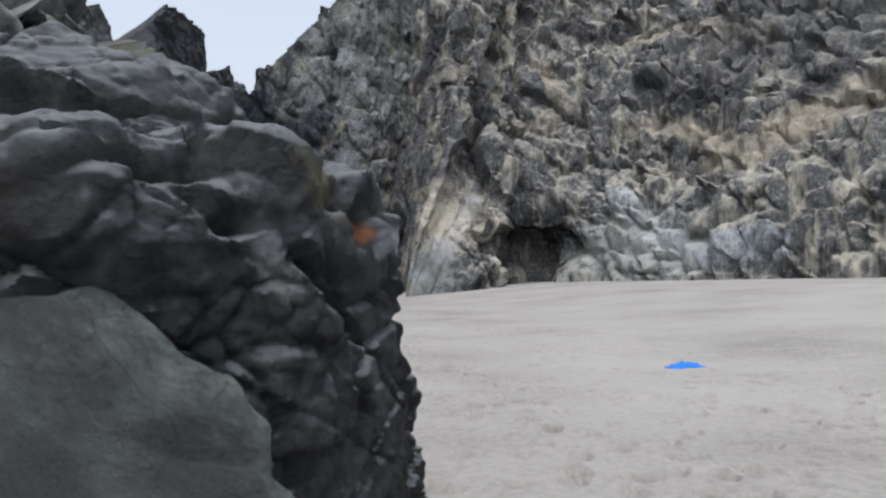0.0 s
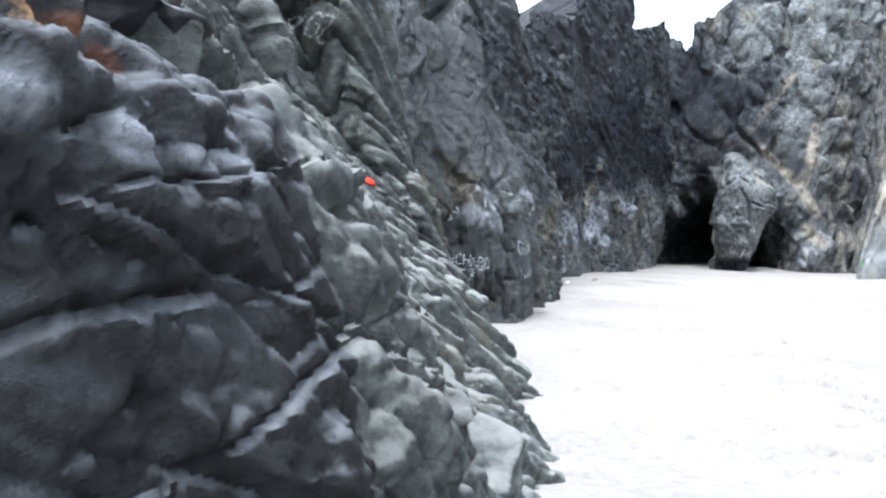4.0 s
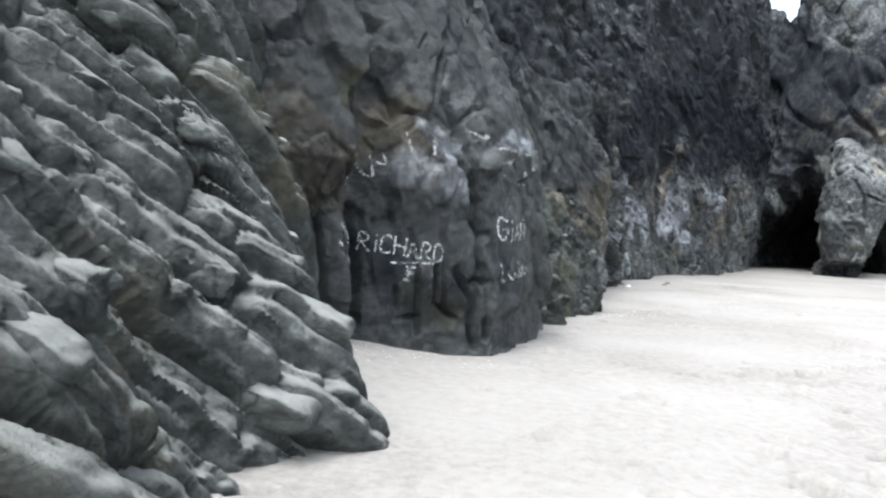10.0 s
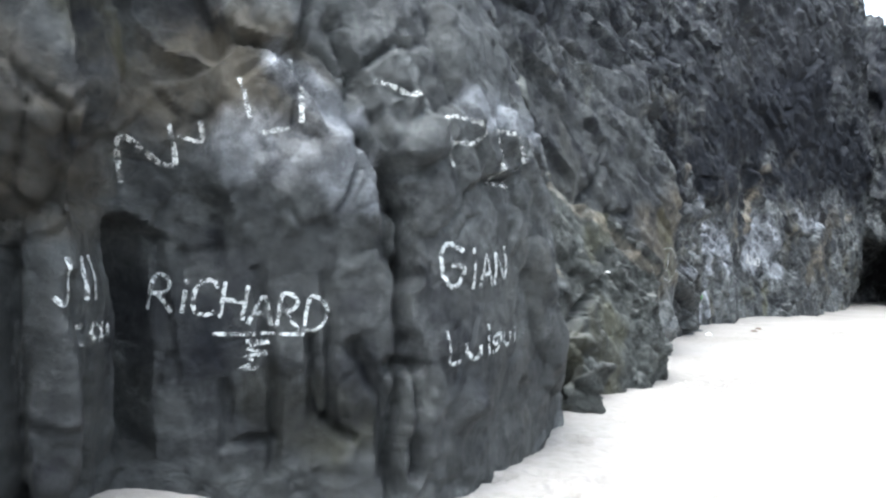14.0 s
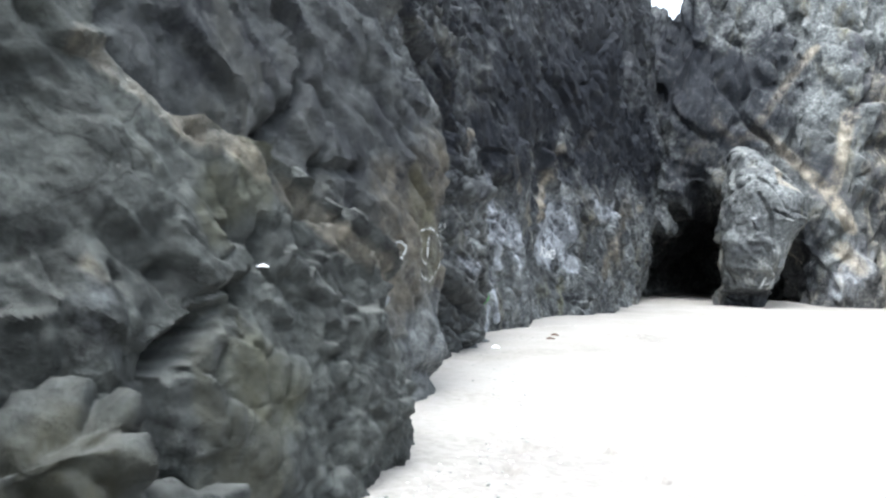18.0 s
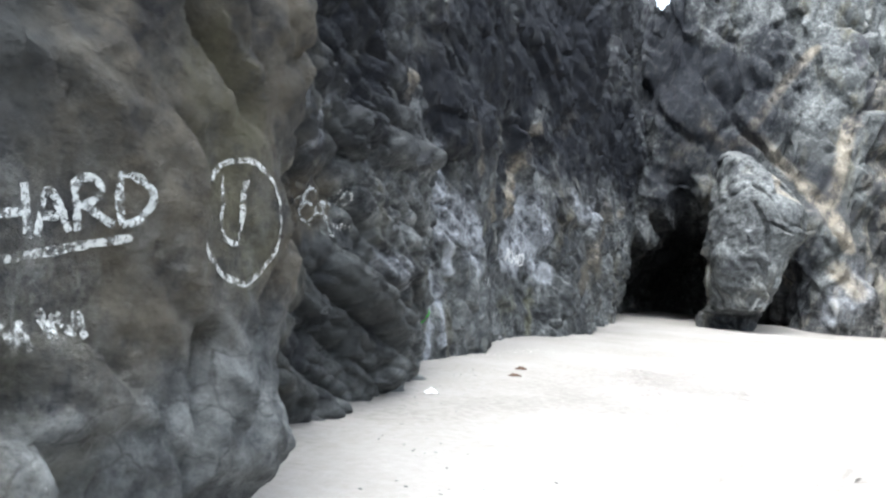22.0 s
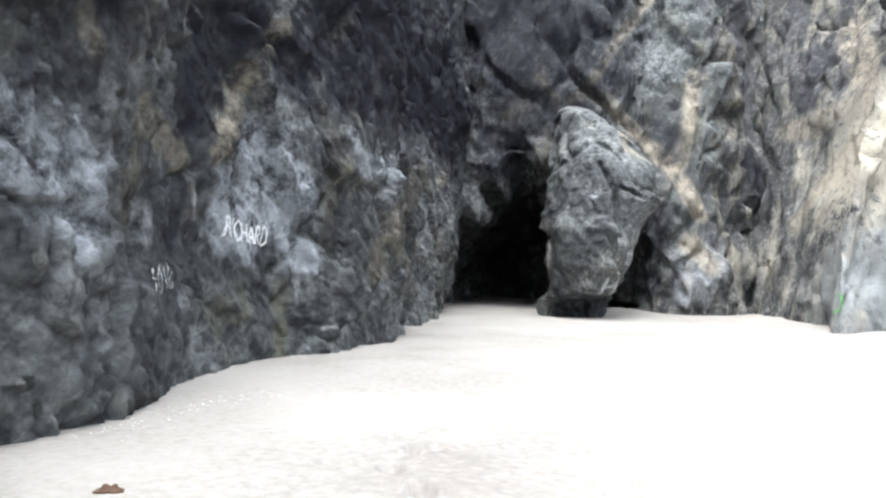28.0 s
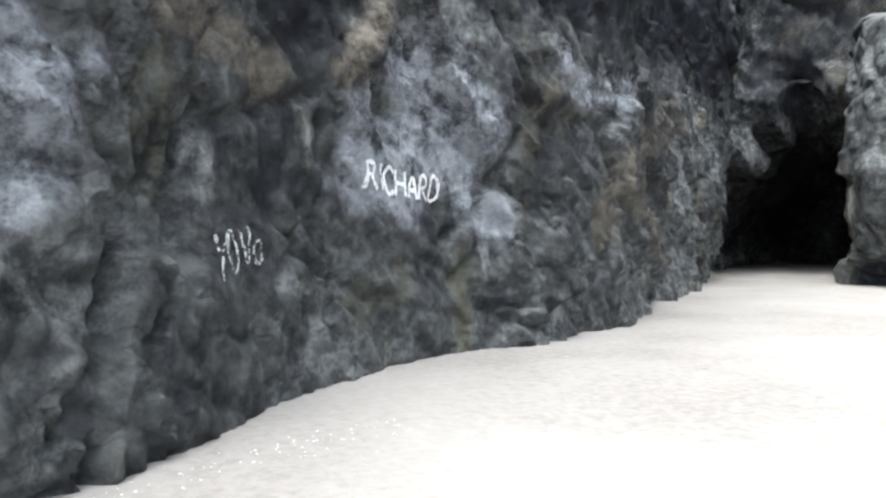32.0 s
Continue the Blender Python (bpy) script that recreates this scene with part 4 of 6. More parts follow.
mark("rib", "cliff_pier", 0.1, 0.2, (-3.42, 16.14, 1.68), (-3.48, 16.26, 1.45), (-3.47, 16.22, 0.92))
mark("rib", "cliff_pier", 0.12, 0.13, (-3.35, 16.35, 1.41), (-3.34, 16.43, 0.9), (-3.23, 16.46, 0.43))
mark("rib", "cliff_pier", 0.12, 0.14, (-3.1, 16.56, 1.51), (-3.09, 16.63, 0.96), (-3.07, 16.62, 0.41))
mark("lump", "cliff_pier", 0.1, 0.16, (-2.07, 18.9, 0.64))
mark("lump", "cliff_pier", 0.1, 0.16, (-2.17, 18.42, 0.53))
mark("lump", "cliff_pier", -0.12, 0.2, (-2.29, 18.35, 1.94))
mark("crack", "cliff_pier", 0.21, 0.084, (-2.32, 18.25, 2.05), (-2.29, 18.25, 1.56), (-2.22, 18.39, 1.41))
mark("crack", "cliff_pier", 0.15, 0.072, (-2.16, 18.35, 1.05), (-2.14, 18.42, 0.7), (-2.17, 18.44, 0.23))
mark("crack", "cliff_pier", 0.158, 0.069, (-2.27, 18.24, 0.89), (-2.16, 18.41, 0.89))
mark("crack", "cliff_pier", 0.158, 0.069, (-2.36, 18.04, 1.02), (-2.31, 18.24, 0.7), (-2.25, 18.26, 0.22))
mark("crack", "cliff_pier", 0.135, 0.0552, (-2.53, 17.85, 1.04), (-2.5, 17.89, 0.6), (-2.38, 18.07, 0.45))
mark("rib", "cliff_pier", 0.12, 0.2, (-2.23, 20.1, 1.57), (-2.2, 20.3, 1.06), (-2.44, 21.02, 0.57))
mark("rib", "cliff_pier", 0.08, 0.12, (-2.17, 18.34, 2.19), (-2.28, 18.91, 2.5), (-2.06, 18.87, 2.14))
mark("rib", "cliff_pier", 0.1, 0.16, (-2.2, 19.48, 2.54), (-2.43, 20.46, 2.06))
mark("crack", "cliff_pier", 0.15, 0.072, (-2.42, 18.08, 2.24), (-2.26, 18.17, 2.13), (-2.14, 18.41, 2.1))
mark("lump", "cliff_pier", 0.08, 0.2, (-2.08, 18.84, 0.59))
mark("lump", "cliff_pier", -0.1, 0.12, (-2.17, 19.84, 0.6))
stain_shade("brown", "cliff_pier", 0.55, (-2.86, 16.92, 2.47), (-2.79, 17.46, 2.63), (-2.66, 17.66, 2.33), much=0.9)
stain_shade("brown", "cliff_pier", 0.6, (-3.33, 15.84, 2.46), (-3.11, 16.16, 2.15), (-3.07, 16.53, 1.89), much=0.7)
stain_shade("pale", "cliff_pier", 0.2, (-2.63, 17.62, 2.64), (-2.61, 17.87, 2.44), (-2.45, 17.99, 2.36), much=0.85)
stain_shade("pale", "cliff_pier", 0.35, (-2.64, 17.42, 2.15), (-2.48, 17.81, 2.16), (-2.32, 18.07, 1.97), much=0.6)
stain_shade("pale", "cliff_pier", 0.25, (-2.17, 18.99, 2.61), (-2.25, 19.8, 2.64), (-3.03, 21.5, 2.59), much=0.7)
stain_shade("mossy", "cliff_pier", 0.35, (-2.74, 16.44, 2.86), (-2.83, 16.65, 2.63), much=0.7)
stain_shade("dark", "cliff_pier", 0.5, (-3.04, 17.22, 1.13), (-2.73, 17.5, 0.66), (-2.42, 18.02, 0.73), much=0.75)
stain_shade("dark", "cliff_pier", 0.4, (-2.1, 18.47, 1.08), (-2.04, 18.95, 0.86), much=0.7)
stain_shade("mossy", "cliff_pier", 0.4, (-2.67, 17.67, 0.72), (-2.42, 18.02, 0.54), much=0.55)
# spur
stain_shade("sandy", "cliff_buttress", 0.17, (-3.5, 23.1, 2.62), (-3.4, 23.5, 2.42), (-3.33, 23.85, 2.27), (-3.2, 24.15, 2.12), (-3.18, 24.77, 1.91), (-3.05, 25.2, 1.66), (-2.98, 25.75, 1.45), much=0.55)
mark("crack", "cliff_buttress", 0.42, 0.096, (-3.13, 23.26, 1.04), (-3.19, 23.58, 1.19), (-3.28, 23.92, 1.3), (-3.38, 24.19, 1.5), (-3.41, 24.27, 1.67))
mark("rib", "cliff_buttress", 0.12, 0.22, (-3.76, 24.05, 2.57), (-3.57, 24.53, 2.29), (-3.42, 25.41, 1.86), (-3.15, 26.19, 1.38))
mark("lump", "cliff_buttress", 0.2, 0.4, (-3.63, 23.06, 1.11))
mark("lump", "cliff_buttress", 0.2, 0.35, (-3.46, 22.82, 0.55))
mark("lump", "cliff_buttress", 0.15, 0.3, (-3.22, 25.47, 1.13))
mark("crack", "cliff_buttress", 0.18, 0.084, (-3.76, 22.92, 1.47), (-3.55, 23.19, 1.38), (-3.3, 23.42, 1.46))
mark("crack", "cliff_buttress", 0.3, 0.096, (-3.14, 23.41, 1.07), (-3.19, 23.6, 1.19), (-3.31, 23.92, 1.32), (-3.4, 24.13, 1.56), (-3.38, 23.97, 1.65))
mark("rib", "cliff_buttress", 0.12, 0.15, (-3.28, 24.49, 1.45), (-3.18, 24.73, 1.29), (-3.16, 24.77, 1))
mark("rib", "cliff_buttress", 0.1, 0.15, (-3.14, 25, 0.99), (-3.06, 24.95, 0.76), (-2.96, 25.15, 0.61))
mark("crack", "cliff_buttress", 0.18, 0.096, (-3.16, 24.77, 1), (-3.14, 25, 0.99), (-3.05, 24.94, 0.73))
mark("lump", "cliff_buttress", 0.1, 0.16, (-2.83, 25.7, 0.46))
mark("lump", "cliff_buttress", -0.15, 0.2, (-3.25, 25.76, 1.37))
mark("lump", "cliff_buttress", -0.12, 0.25, (-3.34, 24.69, 1.65))
mark("rib", "cliff_buttress", 0.08, 0.12, (-3.31, 24.91, 1.46), (-3.18, 25.26, 0.96), (-3.17, 25.6, 0.65))
stain_shade("sandy", "cliff_buttress", 0.1, (-3.79, 24.05, 2.65), (-3.69, 24.19, 2.46), (-3.57, 24.52, 2.33), (-3.48, 25.54, 1.96), (-3.39, 26, 1.76), much=0.45)
stain_shade("mossy", "cliff_buttress", 0.3, (-3.55, 24.25, 2.14), (-3.35, 23.82, 1.72), much=0.6)
stain_shade("mossy", "cliff_buttress", 0.35, (-3.59, 24.42, 2.25), (-3.47, 24.23, 1.95), much=0.65)
stain_shade("mossy", "cliff_buttress", 0.35, (-3.04, 23.85, 0.9), (-3, 24.09, 0.7), much=0.65)
stain_shade("pale", "cliff_buttress", 0.2, (-3.62, 23.04, 1.22), (-3.53, 23.1, 1), much=0.3)
stain_shade("sandy", "cliff_buttress", 0.1, (-3.59, 23.04, 1.42), (-3.57, 23.07, 1.36), much=0.8)
stain_shade("pale", "cliff_buttress", 0.2, (-3.17, 26.26, 1.47), (-3.06, 26.22, 1.07), much=0.6)
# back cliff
stain_shade("dark", "cliff_back", 4.2, (-1.6, 71.5, 13.5), (0.8, 70.8, 12.6), (1.6, 70.5, 10.8))
mark("lump", "cliff_back", 1.0, 1.4, (-1.8, 70.2, 6.2))
mark("lump", "cliff_back", -0.9, 1.3, (-0.6, 70.2, 7.0))
mark("lump", "cliff_back", 1.1, 1.3, (0.3, 70, 6.9))
mark("lump", "cliff_back", 0.8, 1.2, (-3.0, 70, 4.8))
stain_shade("dark", "cliff_back", 3.0, (-2.11, 72.09, 16.48), (-1.06, 70.51, 11.61), (1.47, 70.8, 14.08))
stain_shade("dark", "cliff_back", 2.2, (2.07, 70.28, 11.52), (3.77, 71.57, 16.09))
# inside of the tall cave: its shade is put into the colour
stain_shade("dark", "cliff_back", 2.5, (-1.52, 70.23, 7.6), (-1.03, 80.03, 4.61), (-0.82, 89.1, 0.88))
stain_shade("dark", "cliff_back", 1.2, (10.54, 72.6, 7.67), (12.24, 73.5, 4.44))
# smaller cave beside the pillar, with its shade in the colour
stain_shade("dark", "cliff_back", 1.2, (5.68, 69.63, 4.54), (5.54, 71.35, 1.43))
stain_shade("dark", "cliff_back", 1.0, (4.94, 70.28, 8.81), (6.54, 70.45, 8.33), much=0.8)
stain_shade("sandy", "cliff_back", 0.45, (5.86, 72.26, 15.64), (4.43, 71.77, 13.68), (3.16, 70.17, 11.48), (2.07, 69.84, 9.94))
stain_shade("sandy", "cliff_back", 0.45, (0.11, 70.42, 10.97), (1.28, 70.41, 9.76), (2.94, 70.33, 10.04))
stain_shade("sandy", "cliff_back", 0.6, (3.07, 70.13, 10.08), (4.43, 70.36, 8.81), (6.54, 70.31, 6.72), (7.78, 69.96, 4.62), much=0.9)
stain_shade("sandy", "cliff_back", 0.6, (7.72, 71.3, 11.5), (7.31, 70.47, 8.88), (6.8, 70.32, 6.73), much=0.8)
stain_shade("sandy", "cliff_back", 0.8, (7.28, 69.87, 3.3), (8.3, 69.87, 2.3), much=0.85)
stain_shade("brown", "cliff_back", 0.8, (-1.62, 70.4, 7.92), (-0.6, 70.39, 9.83), much=0.8)
stain_shade("pale", "cliff_back", 0.6, (7.08, 69.93, 0.71), (7.53, 69.71, 1.25), much=0.7)
stain_shade("dark", "cliff_back", 3.0, (2.4, 70.3, 10.6), (3.2, 70.4, 12.2), (4.2, 70.6, 14.2), much=0.85)
stain_shade("slate", "cliff_back", 2.6, (5.2, 69.8, 9.0), (7.2, 69.8, 6.8), (8.2, 69.8, 4.6), much=0.85)
# pillar
stain_shade("pale", "cliff_back", 1.6, (7.5, 69.5, 1.5), (8.5, 69.5, 3), much=0.6)
stain_shade("sandy", "rock_pillar", 0.3, (2.9, 66.57, 8.77), (3.38, 63.3, 6.56), (4.94, 63.68, 6), much=0.9)
# shade under the pillar's overhang, put into the colour of its base
stain_shade("dark", "rock_pillar", 1.0, (1.25, 64.02, 0.26), (2.59, 64.38, 0.4))
mark("crack", "rock_pillar", 0.3, 0.15, (2.27, 62.73, 5.82), (2.84, 62.22, 4.72), (3.12, 62.47, 3.09), (2.82, 63.04, 1.62))
mark("crack", "rock_pillar", 0.2, 0.12, (3.05, 62.28, 4.93), (3.89, 62.41, 4.55))
# pale right cliff
mark("lump", "cliff_right", -3.0, 4.5, (21.41, 64.08, 3.68))
# darkness of the right cliff's cave, painted as shade over the hollow
stain_shade("dark", "cliff_right", 3.2, (20.24, 63.48, 4.62), (23.13, 61.83, 4.99))
stain_shade("dark", "cliff_right", 1.2, (15.72, 75.17, 25.2), (13.57, 76.3, 19.82))
stain_shade("dark", "cliff_right", 1.0, (17.99, 67.14, 15.81), (15.44, 65.37, 11.02))
stain_shade("dark", "cliff_right", 1.4, (27.55, 72.36, 25.43), (31.86, 68.95, 23.49))
stain_shade("dark", "cliff_right", 1.6, (30.58, 61.93, 17.95), (32.56, 58.09, 15.23), (34.11, 54.86, 15.44))
stain_shade("dark", "cliff_right", 1.2, (35.69, 48.39, 13.98), (38.71, 47.6, 15.86))
stain_shade("sandy", "cliff_right", 1.2, (24.48, 70.44, 20.93), (25.26, 66.8, 16.42), (20.77, 66.11, 14.67))
stain_shade("sandy", "cliff_right", 1.6, (30.01, 62.06, 13.61), (32.05, 58.18, 12.94), (32.38, 53.06, 10.75))
stain_shade("sandy", "cliff_right", 1.0, (12.79, 72.86, 8.85), (13.51, 63.4, 8.86), much=0.9)
stain_shade("sandy", "cliff_right", 2.0, (34.14, 48.81, 11.27), (36.27, 47.49, 12.24), (37.77, 44.99, 13.26))
stain_shade("sandy", "cliff_right", 1.6, (32.05, 53.33, 9.52), (32.99, 49.78, 10.23), much=0.9)
stain_shade("sandy", "cliff_right", 1.6, (31.78, 68.8, 22.91), (35.23, 59.72, 22.33), (37.34, 55.1, 20.06), much=0.8)
stain_shade("sandy", "cliff_right", 1.2, (16.49, 69.09, 20.29), (13.15, 77.13, 20), much=0.8)
stain_shade("pale", "cliff_right", 1.6, (15.51, 63.87, 7.5), (12.44, 60.95, 3.23), much=0.7)
stain_shade("pale", "cliff_right", 2.0, (26.4, 57.88, 7.42), (28.35, 52.79, 2.81), (30.92, 46.36, 3.35), much=0.7)
stain_shade("sandy", "cliff_right", 1.2, (12.4, 65.58, 6.19), (12.39, 63.69, 8.49), (14.8, 70.26, 13.13))
stain_shade("sandy", "cliff_right", 0.9, (12.01, 69.18, 4.15), (12.48, 67.38, 5.72), much=0.85)
stain_shade("pale", "cliff_right", 1.0, (9.44, 59.29, 2), (10.51, 59.33, 1.32), much=0.75)
# dark outcrop
mark("crack", "cliff_near", 0.09, 0.036, (0.28, 3.75, 1.81), (0.28, 3.85, 1.74), (0.33, 3.99, 1.63), (0.39, 4.08, 1.55), (0.44, 4.14, 1.57))
mark("crack", "cliff_near", 0.09, 0.036, (0.29, 3.87, 1.86), (0.35, 3.97, 1.76), (0.44, 4.14, 1.57), (0.52, 4.25, 1.43), (0.63, 4.46, 1.23))
mark("crack", "cliff_near", 0.09, 0.0336, (0.52, 4.25, 1.43), (0.66, 4.47, 1.52), (0.75, 4.86, 1.57))
mark("crack", "cliff_near", 0.06, 0.032, (0.39, 4.1, 1.5), (0.43, 4.14, 1.36), (0.43, 4.07, 1.3))
mark("crack", "cliff_near", 0.06, 0.032, (0.43, 4.14, 1.36), (0.52, 4.25, 1.43))
mark("crack", "cliff_near", 0.0525, 0.032, (0.45, 4.15, 1.62), (0.54, 4.29, 1.65), (0.65, 4.56, 1.53))
mark("crack", "cliff_near", 0.0525, 0.032, (0.68, 4.38, 1.76), (0.71, 4.5, 1.62))
mark("crack", "cliff_near", 0.045, 0.032, (0.59, 4.26, 1.73), (0.69, 4.45, 1.71))
mark("lump", "cliff_near", -0.14, 0.12, (0.51, 4.12, 2))
mark("lump", "cliff_near", -0.1, 0.08, (0.47, 4.1, 2.03))
mark("rib", "cliff_near", 0.06, 0.08, (0.54, 4.18, 1.94), (0.61, 4.37, 1.96), (0.58, 4.96, 1.97))
mark("rib", "cliff_near", 0.05, 0.08, (0.43, 4.08, 2.09), (0.48, 4.12, 2.16), (0.55, 4.34, 2.12), (0.6, 4.42, 2.04))
mark("crack", "cliff_near", 0.075, 0.048, (0.46, 4.07, 1.92), (0.56, 4.2, 1.89))
mark("lump", "cliff_near", -0.11, 0.12, (0.53, 4.77, 2.1))
mark("lump", "cliff_near", -0.12, 0.1, (0.58, 4.51, 2.13))
stain_shade("rust", "cliff_near", 0.075, (0.49, 4.06, 2.0), (0.52, 4.14, 1.97))
stain_shade("rust", "cliff_near", 0.08, (0.58, 4.5, 2.12), (0.56, 4.7, 2.1), much=0.9)
stain_shade("pale", "cliff_near", 0.1, (0.57, 4.25, 1.91), (0.66, 4.38, 1.94))
stain_shade("pale", "cliff_near", 0.08, (0.73, 4.59, 1.89), (0.68, 5.1, 1.89))
stain_shade("mossy", "cliff_near", 0.13, (0.27, 3.81, 2.15), (0.3, 3.84, 2.1), (0.33, 3.91, 2.18))
stain_shade("mossy", "cliff_near", 0.1, (0.16, 3.76, 2.23), (0.24, 3.8, 2.18), much=0.8)
stain_shade("mossy", "cliff_near", 0.08, (0.13, 3.63, 1.83), (0.18, 3.66, 1.75), much=0.8)
stain_shade("pale", "cliff_near", 0.1, (0.12, 3.63, 1.88), (0.2, 3.67, 1.72), much=0.5)
mark("rib", "cliff_near", 0.06, 0.12, (0.17, 3.84, 1.98), (0.28, 3.81, 1.65), (0.5, 4.25, 1.27))
mark("crack", "cliff_near", 0.12, 0.06, (0.24, 3.69, 1.86), (0.36, 4.05, 1.59), (0.45, 4.19, 1.48))
mark("lump", "cliff_near", 0.08, 0.35, (-0.49, 3.37, 2.04))
mark("lump", "cliff_near", 0.07, 0.3, (0.11, 3.78, 2.27))
mark("lump", "cliff_near", -0.1, 0.45, (-0.14, 3.58, 1.51))
mark("rib", "cliff_near", 0.04, 0.12, (-0.63, 3.31, 1.98), (-0.55, 3.33, 2.11), (-0.42, 3.45, 2.13), (-0.19, 3.57, 2.06))
mark("rib", "cliff_near", 0.04, 0.12, (-0.15, 3.57, 2), (-0.02, 3.77, 2.13), (0.15, 3.74, 2.13))
mark("crack", "cliff_near", 0.15, 0.072, (-0.19, 3.57, 2.06), (-0.13, 3.58, 1.99), (-0.06, 3.66, 1.99))


cliff("cliff_near", [
    (-3.6, 2.2, 3.0, -0.1, -0.25, 0.0, 0.5, 1.4), (-1.7, 2.9, 3.0, -0.05, -0.25, -0.1, 0.5, 1.4), (-0.45, 3.5, 3.1, 0.0, -0.2, -0.05, 0.6, 1.4), (0.2, 3.82, 3.1, 0.0, -0.1, 0.0, 0.55, 1.3),
    (0.48, 4.08, 3.1, 0, 0.02, 0.12, 0.5, 1.3), (0.74, 4.45, 3.2, 0, 0.05, 0.2, 0.6, 1.5), (0.88, 5.0, 3.2, 0.05, 0.25, 0.5, 0.9, 1.9), (1.1, 5.9, 3.3, 0.15, 0.6, 0.9, 1.3, 2.3), (1.15, 6.8, 3.5, 0.4, 1.0, 1.3, 1.7, 2.6),
    (0.3, 7.6, 4.0, 0.4, 0.9, 1.2, 1.6, 2.4)],
    (1, 1.9, 2.15, 2.4, 3.1), 0.016, 320, relief_near, 4, ROCK_NEAR, "dark jointed rock outcrop with yellow lichen beside sand", crest=0.25, ease=0.35, fall=0.05, sharp=50)
NEAR = bpy.data.objects["cliff_near"]
NEAR.data.materials.append(ROCK_SLOPE)
mid = np.array([f.center[:] for f in NEAR.data.polygons])
NEAR.data.polygons.foreach_set("material_index", (mid[:, 1] + 0.8 * fbm(mid * 1.2, 88, 4) > 5.5).astype(np.int32))
cliff("cliff_slope", [
    (0.3, 4.6, 3.4, 0.5, 1.0, 2.2, 3.4), (1.15, 5.6, 3.8, 0.7, 1.4, 2.5, 3.6), (1.3, 6.8, 4.2, 1.2, 2.1, 3.1, 4.0),
    (1.25, 8.3, 4.8, 1.65, 2.8, 3.7, 4.6), (1.1, 9.5, 5.4, 1.65, 2.9, 3.7, 4.6), (0.0, 10.7, 5.8, 0.95, 2.1, 2.9, 3.8),
    (0.2, 11.9, 6.2, 1.25, 2.4, 3.2, 4.0), (-1.3, 13.3, 6.5, 0.9, 1.7, 2.7, 3.4), (-1.2, 14.7, 6.8, 0.7, 1.5, 2.6, 3.4),
    (-3.0, 15.9, 7.0, 0.15, 0.3, 0.6, 1.3), (-4.2, 16.2, 7.0, 0.1, 0.3, 0.6, 1.3)], (1, 2, 3.2, 5), 0.028, 210, relief_slope, 14, ROCK_SLOPE,
    "grey-green rock slope of overlapping slabs above sand", fall=0.2, sharp=60)
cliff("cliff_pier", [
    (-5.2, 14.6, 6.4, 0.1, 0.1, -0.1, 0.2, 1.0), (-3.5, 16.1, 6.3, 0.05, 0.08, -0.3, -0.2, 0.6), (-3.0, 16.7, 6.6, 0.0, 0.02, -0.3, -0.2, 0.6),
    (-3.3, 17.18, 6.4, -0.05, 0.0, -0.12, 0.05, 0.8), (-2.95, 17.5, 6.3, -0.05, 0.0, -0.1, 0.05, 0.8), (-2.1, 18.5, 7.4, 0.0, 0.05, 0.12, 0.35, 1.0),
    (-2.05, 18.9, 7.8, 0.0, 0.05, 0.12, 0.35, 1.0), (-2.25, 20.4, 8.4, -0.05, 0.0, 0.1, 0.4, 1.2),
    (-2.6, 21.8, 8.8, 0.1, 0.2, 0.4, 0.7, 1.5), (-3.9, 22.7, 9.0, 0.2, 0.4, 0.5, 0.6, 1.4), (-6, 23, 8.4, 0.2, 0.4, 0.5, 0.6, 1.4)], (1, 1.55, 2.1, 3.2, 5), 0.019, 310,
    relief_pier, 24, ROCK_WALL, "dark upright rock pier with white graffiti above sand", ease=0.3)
cliff("cliff_buttress", [
    (-5.0, 21.9, 5.2, 0.1, 0.2, 0.35, 0.6), (-3.4, 22.3, 3.9, 0.1, 0.15, 0.3, 0.5), (-3.0, 22.9, 2.75, 0.05, 0.12, 0.3, 0.6), (-2.9, 23.5, 2.42, 0.05, 0.12, 0.3, 0.6), (-2.8, 24.3, 2.2, 0.05, 0.15, 0.35, 0.65),
    (-2.68, 25.0, 1.95, 0.05, 0.15, 0.4, 0.7), (-2.68, 25.6, 1.72, 0.05, 0.18, 0.42, 0.7), (-2.8, 26.1, 1.48, 0.05, 0.2, 0.4, 0.7), (-2.95, 26.45, 1.3, 0.05, 0.2, 0.4, 0.8), (-3.3, 26.75, 1.0, 0.1, 0.2, 0.5, 0.9),
    (-4.2, 27.0, 0.8, 0.1, 0.3, 0.6, 1.0)],
    (0.5, 1, 1.7, 2.6), 0.022, 170, relief_buttress, 34, ROCK_SPUR, "dark rough rock spur with a falling ridge and a deep crack", crest=0.1, depth=0.9, ease=0.35)
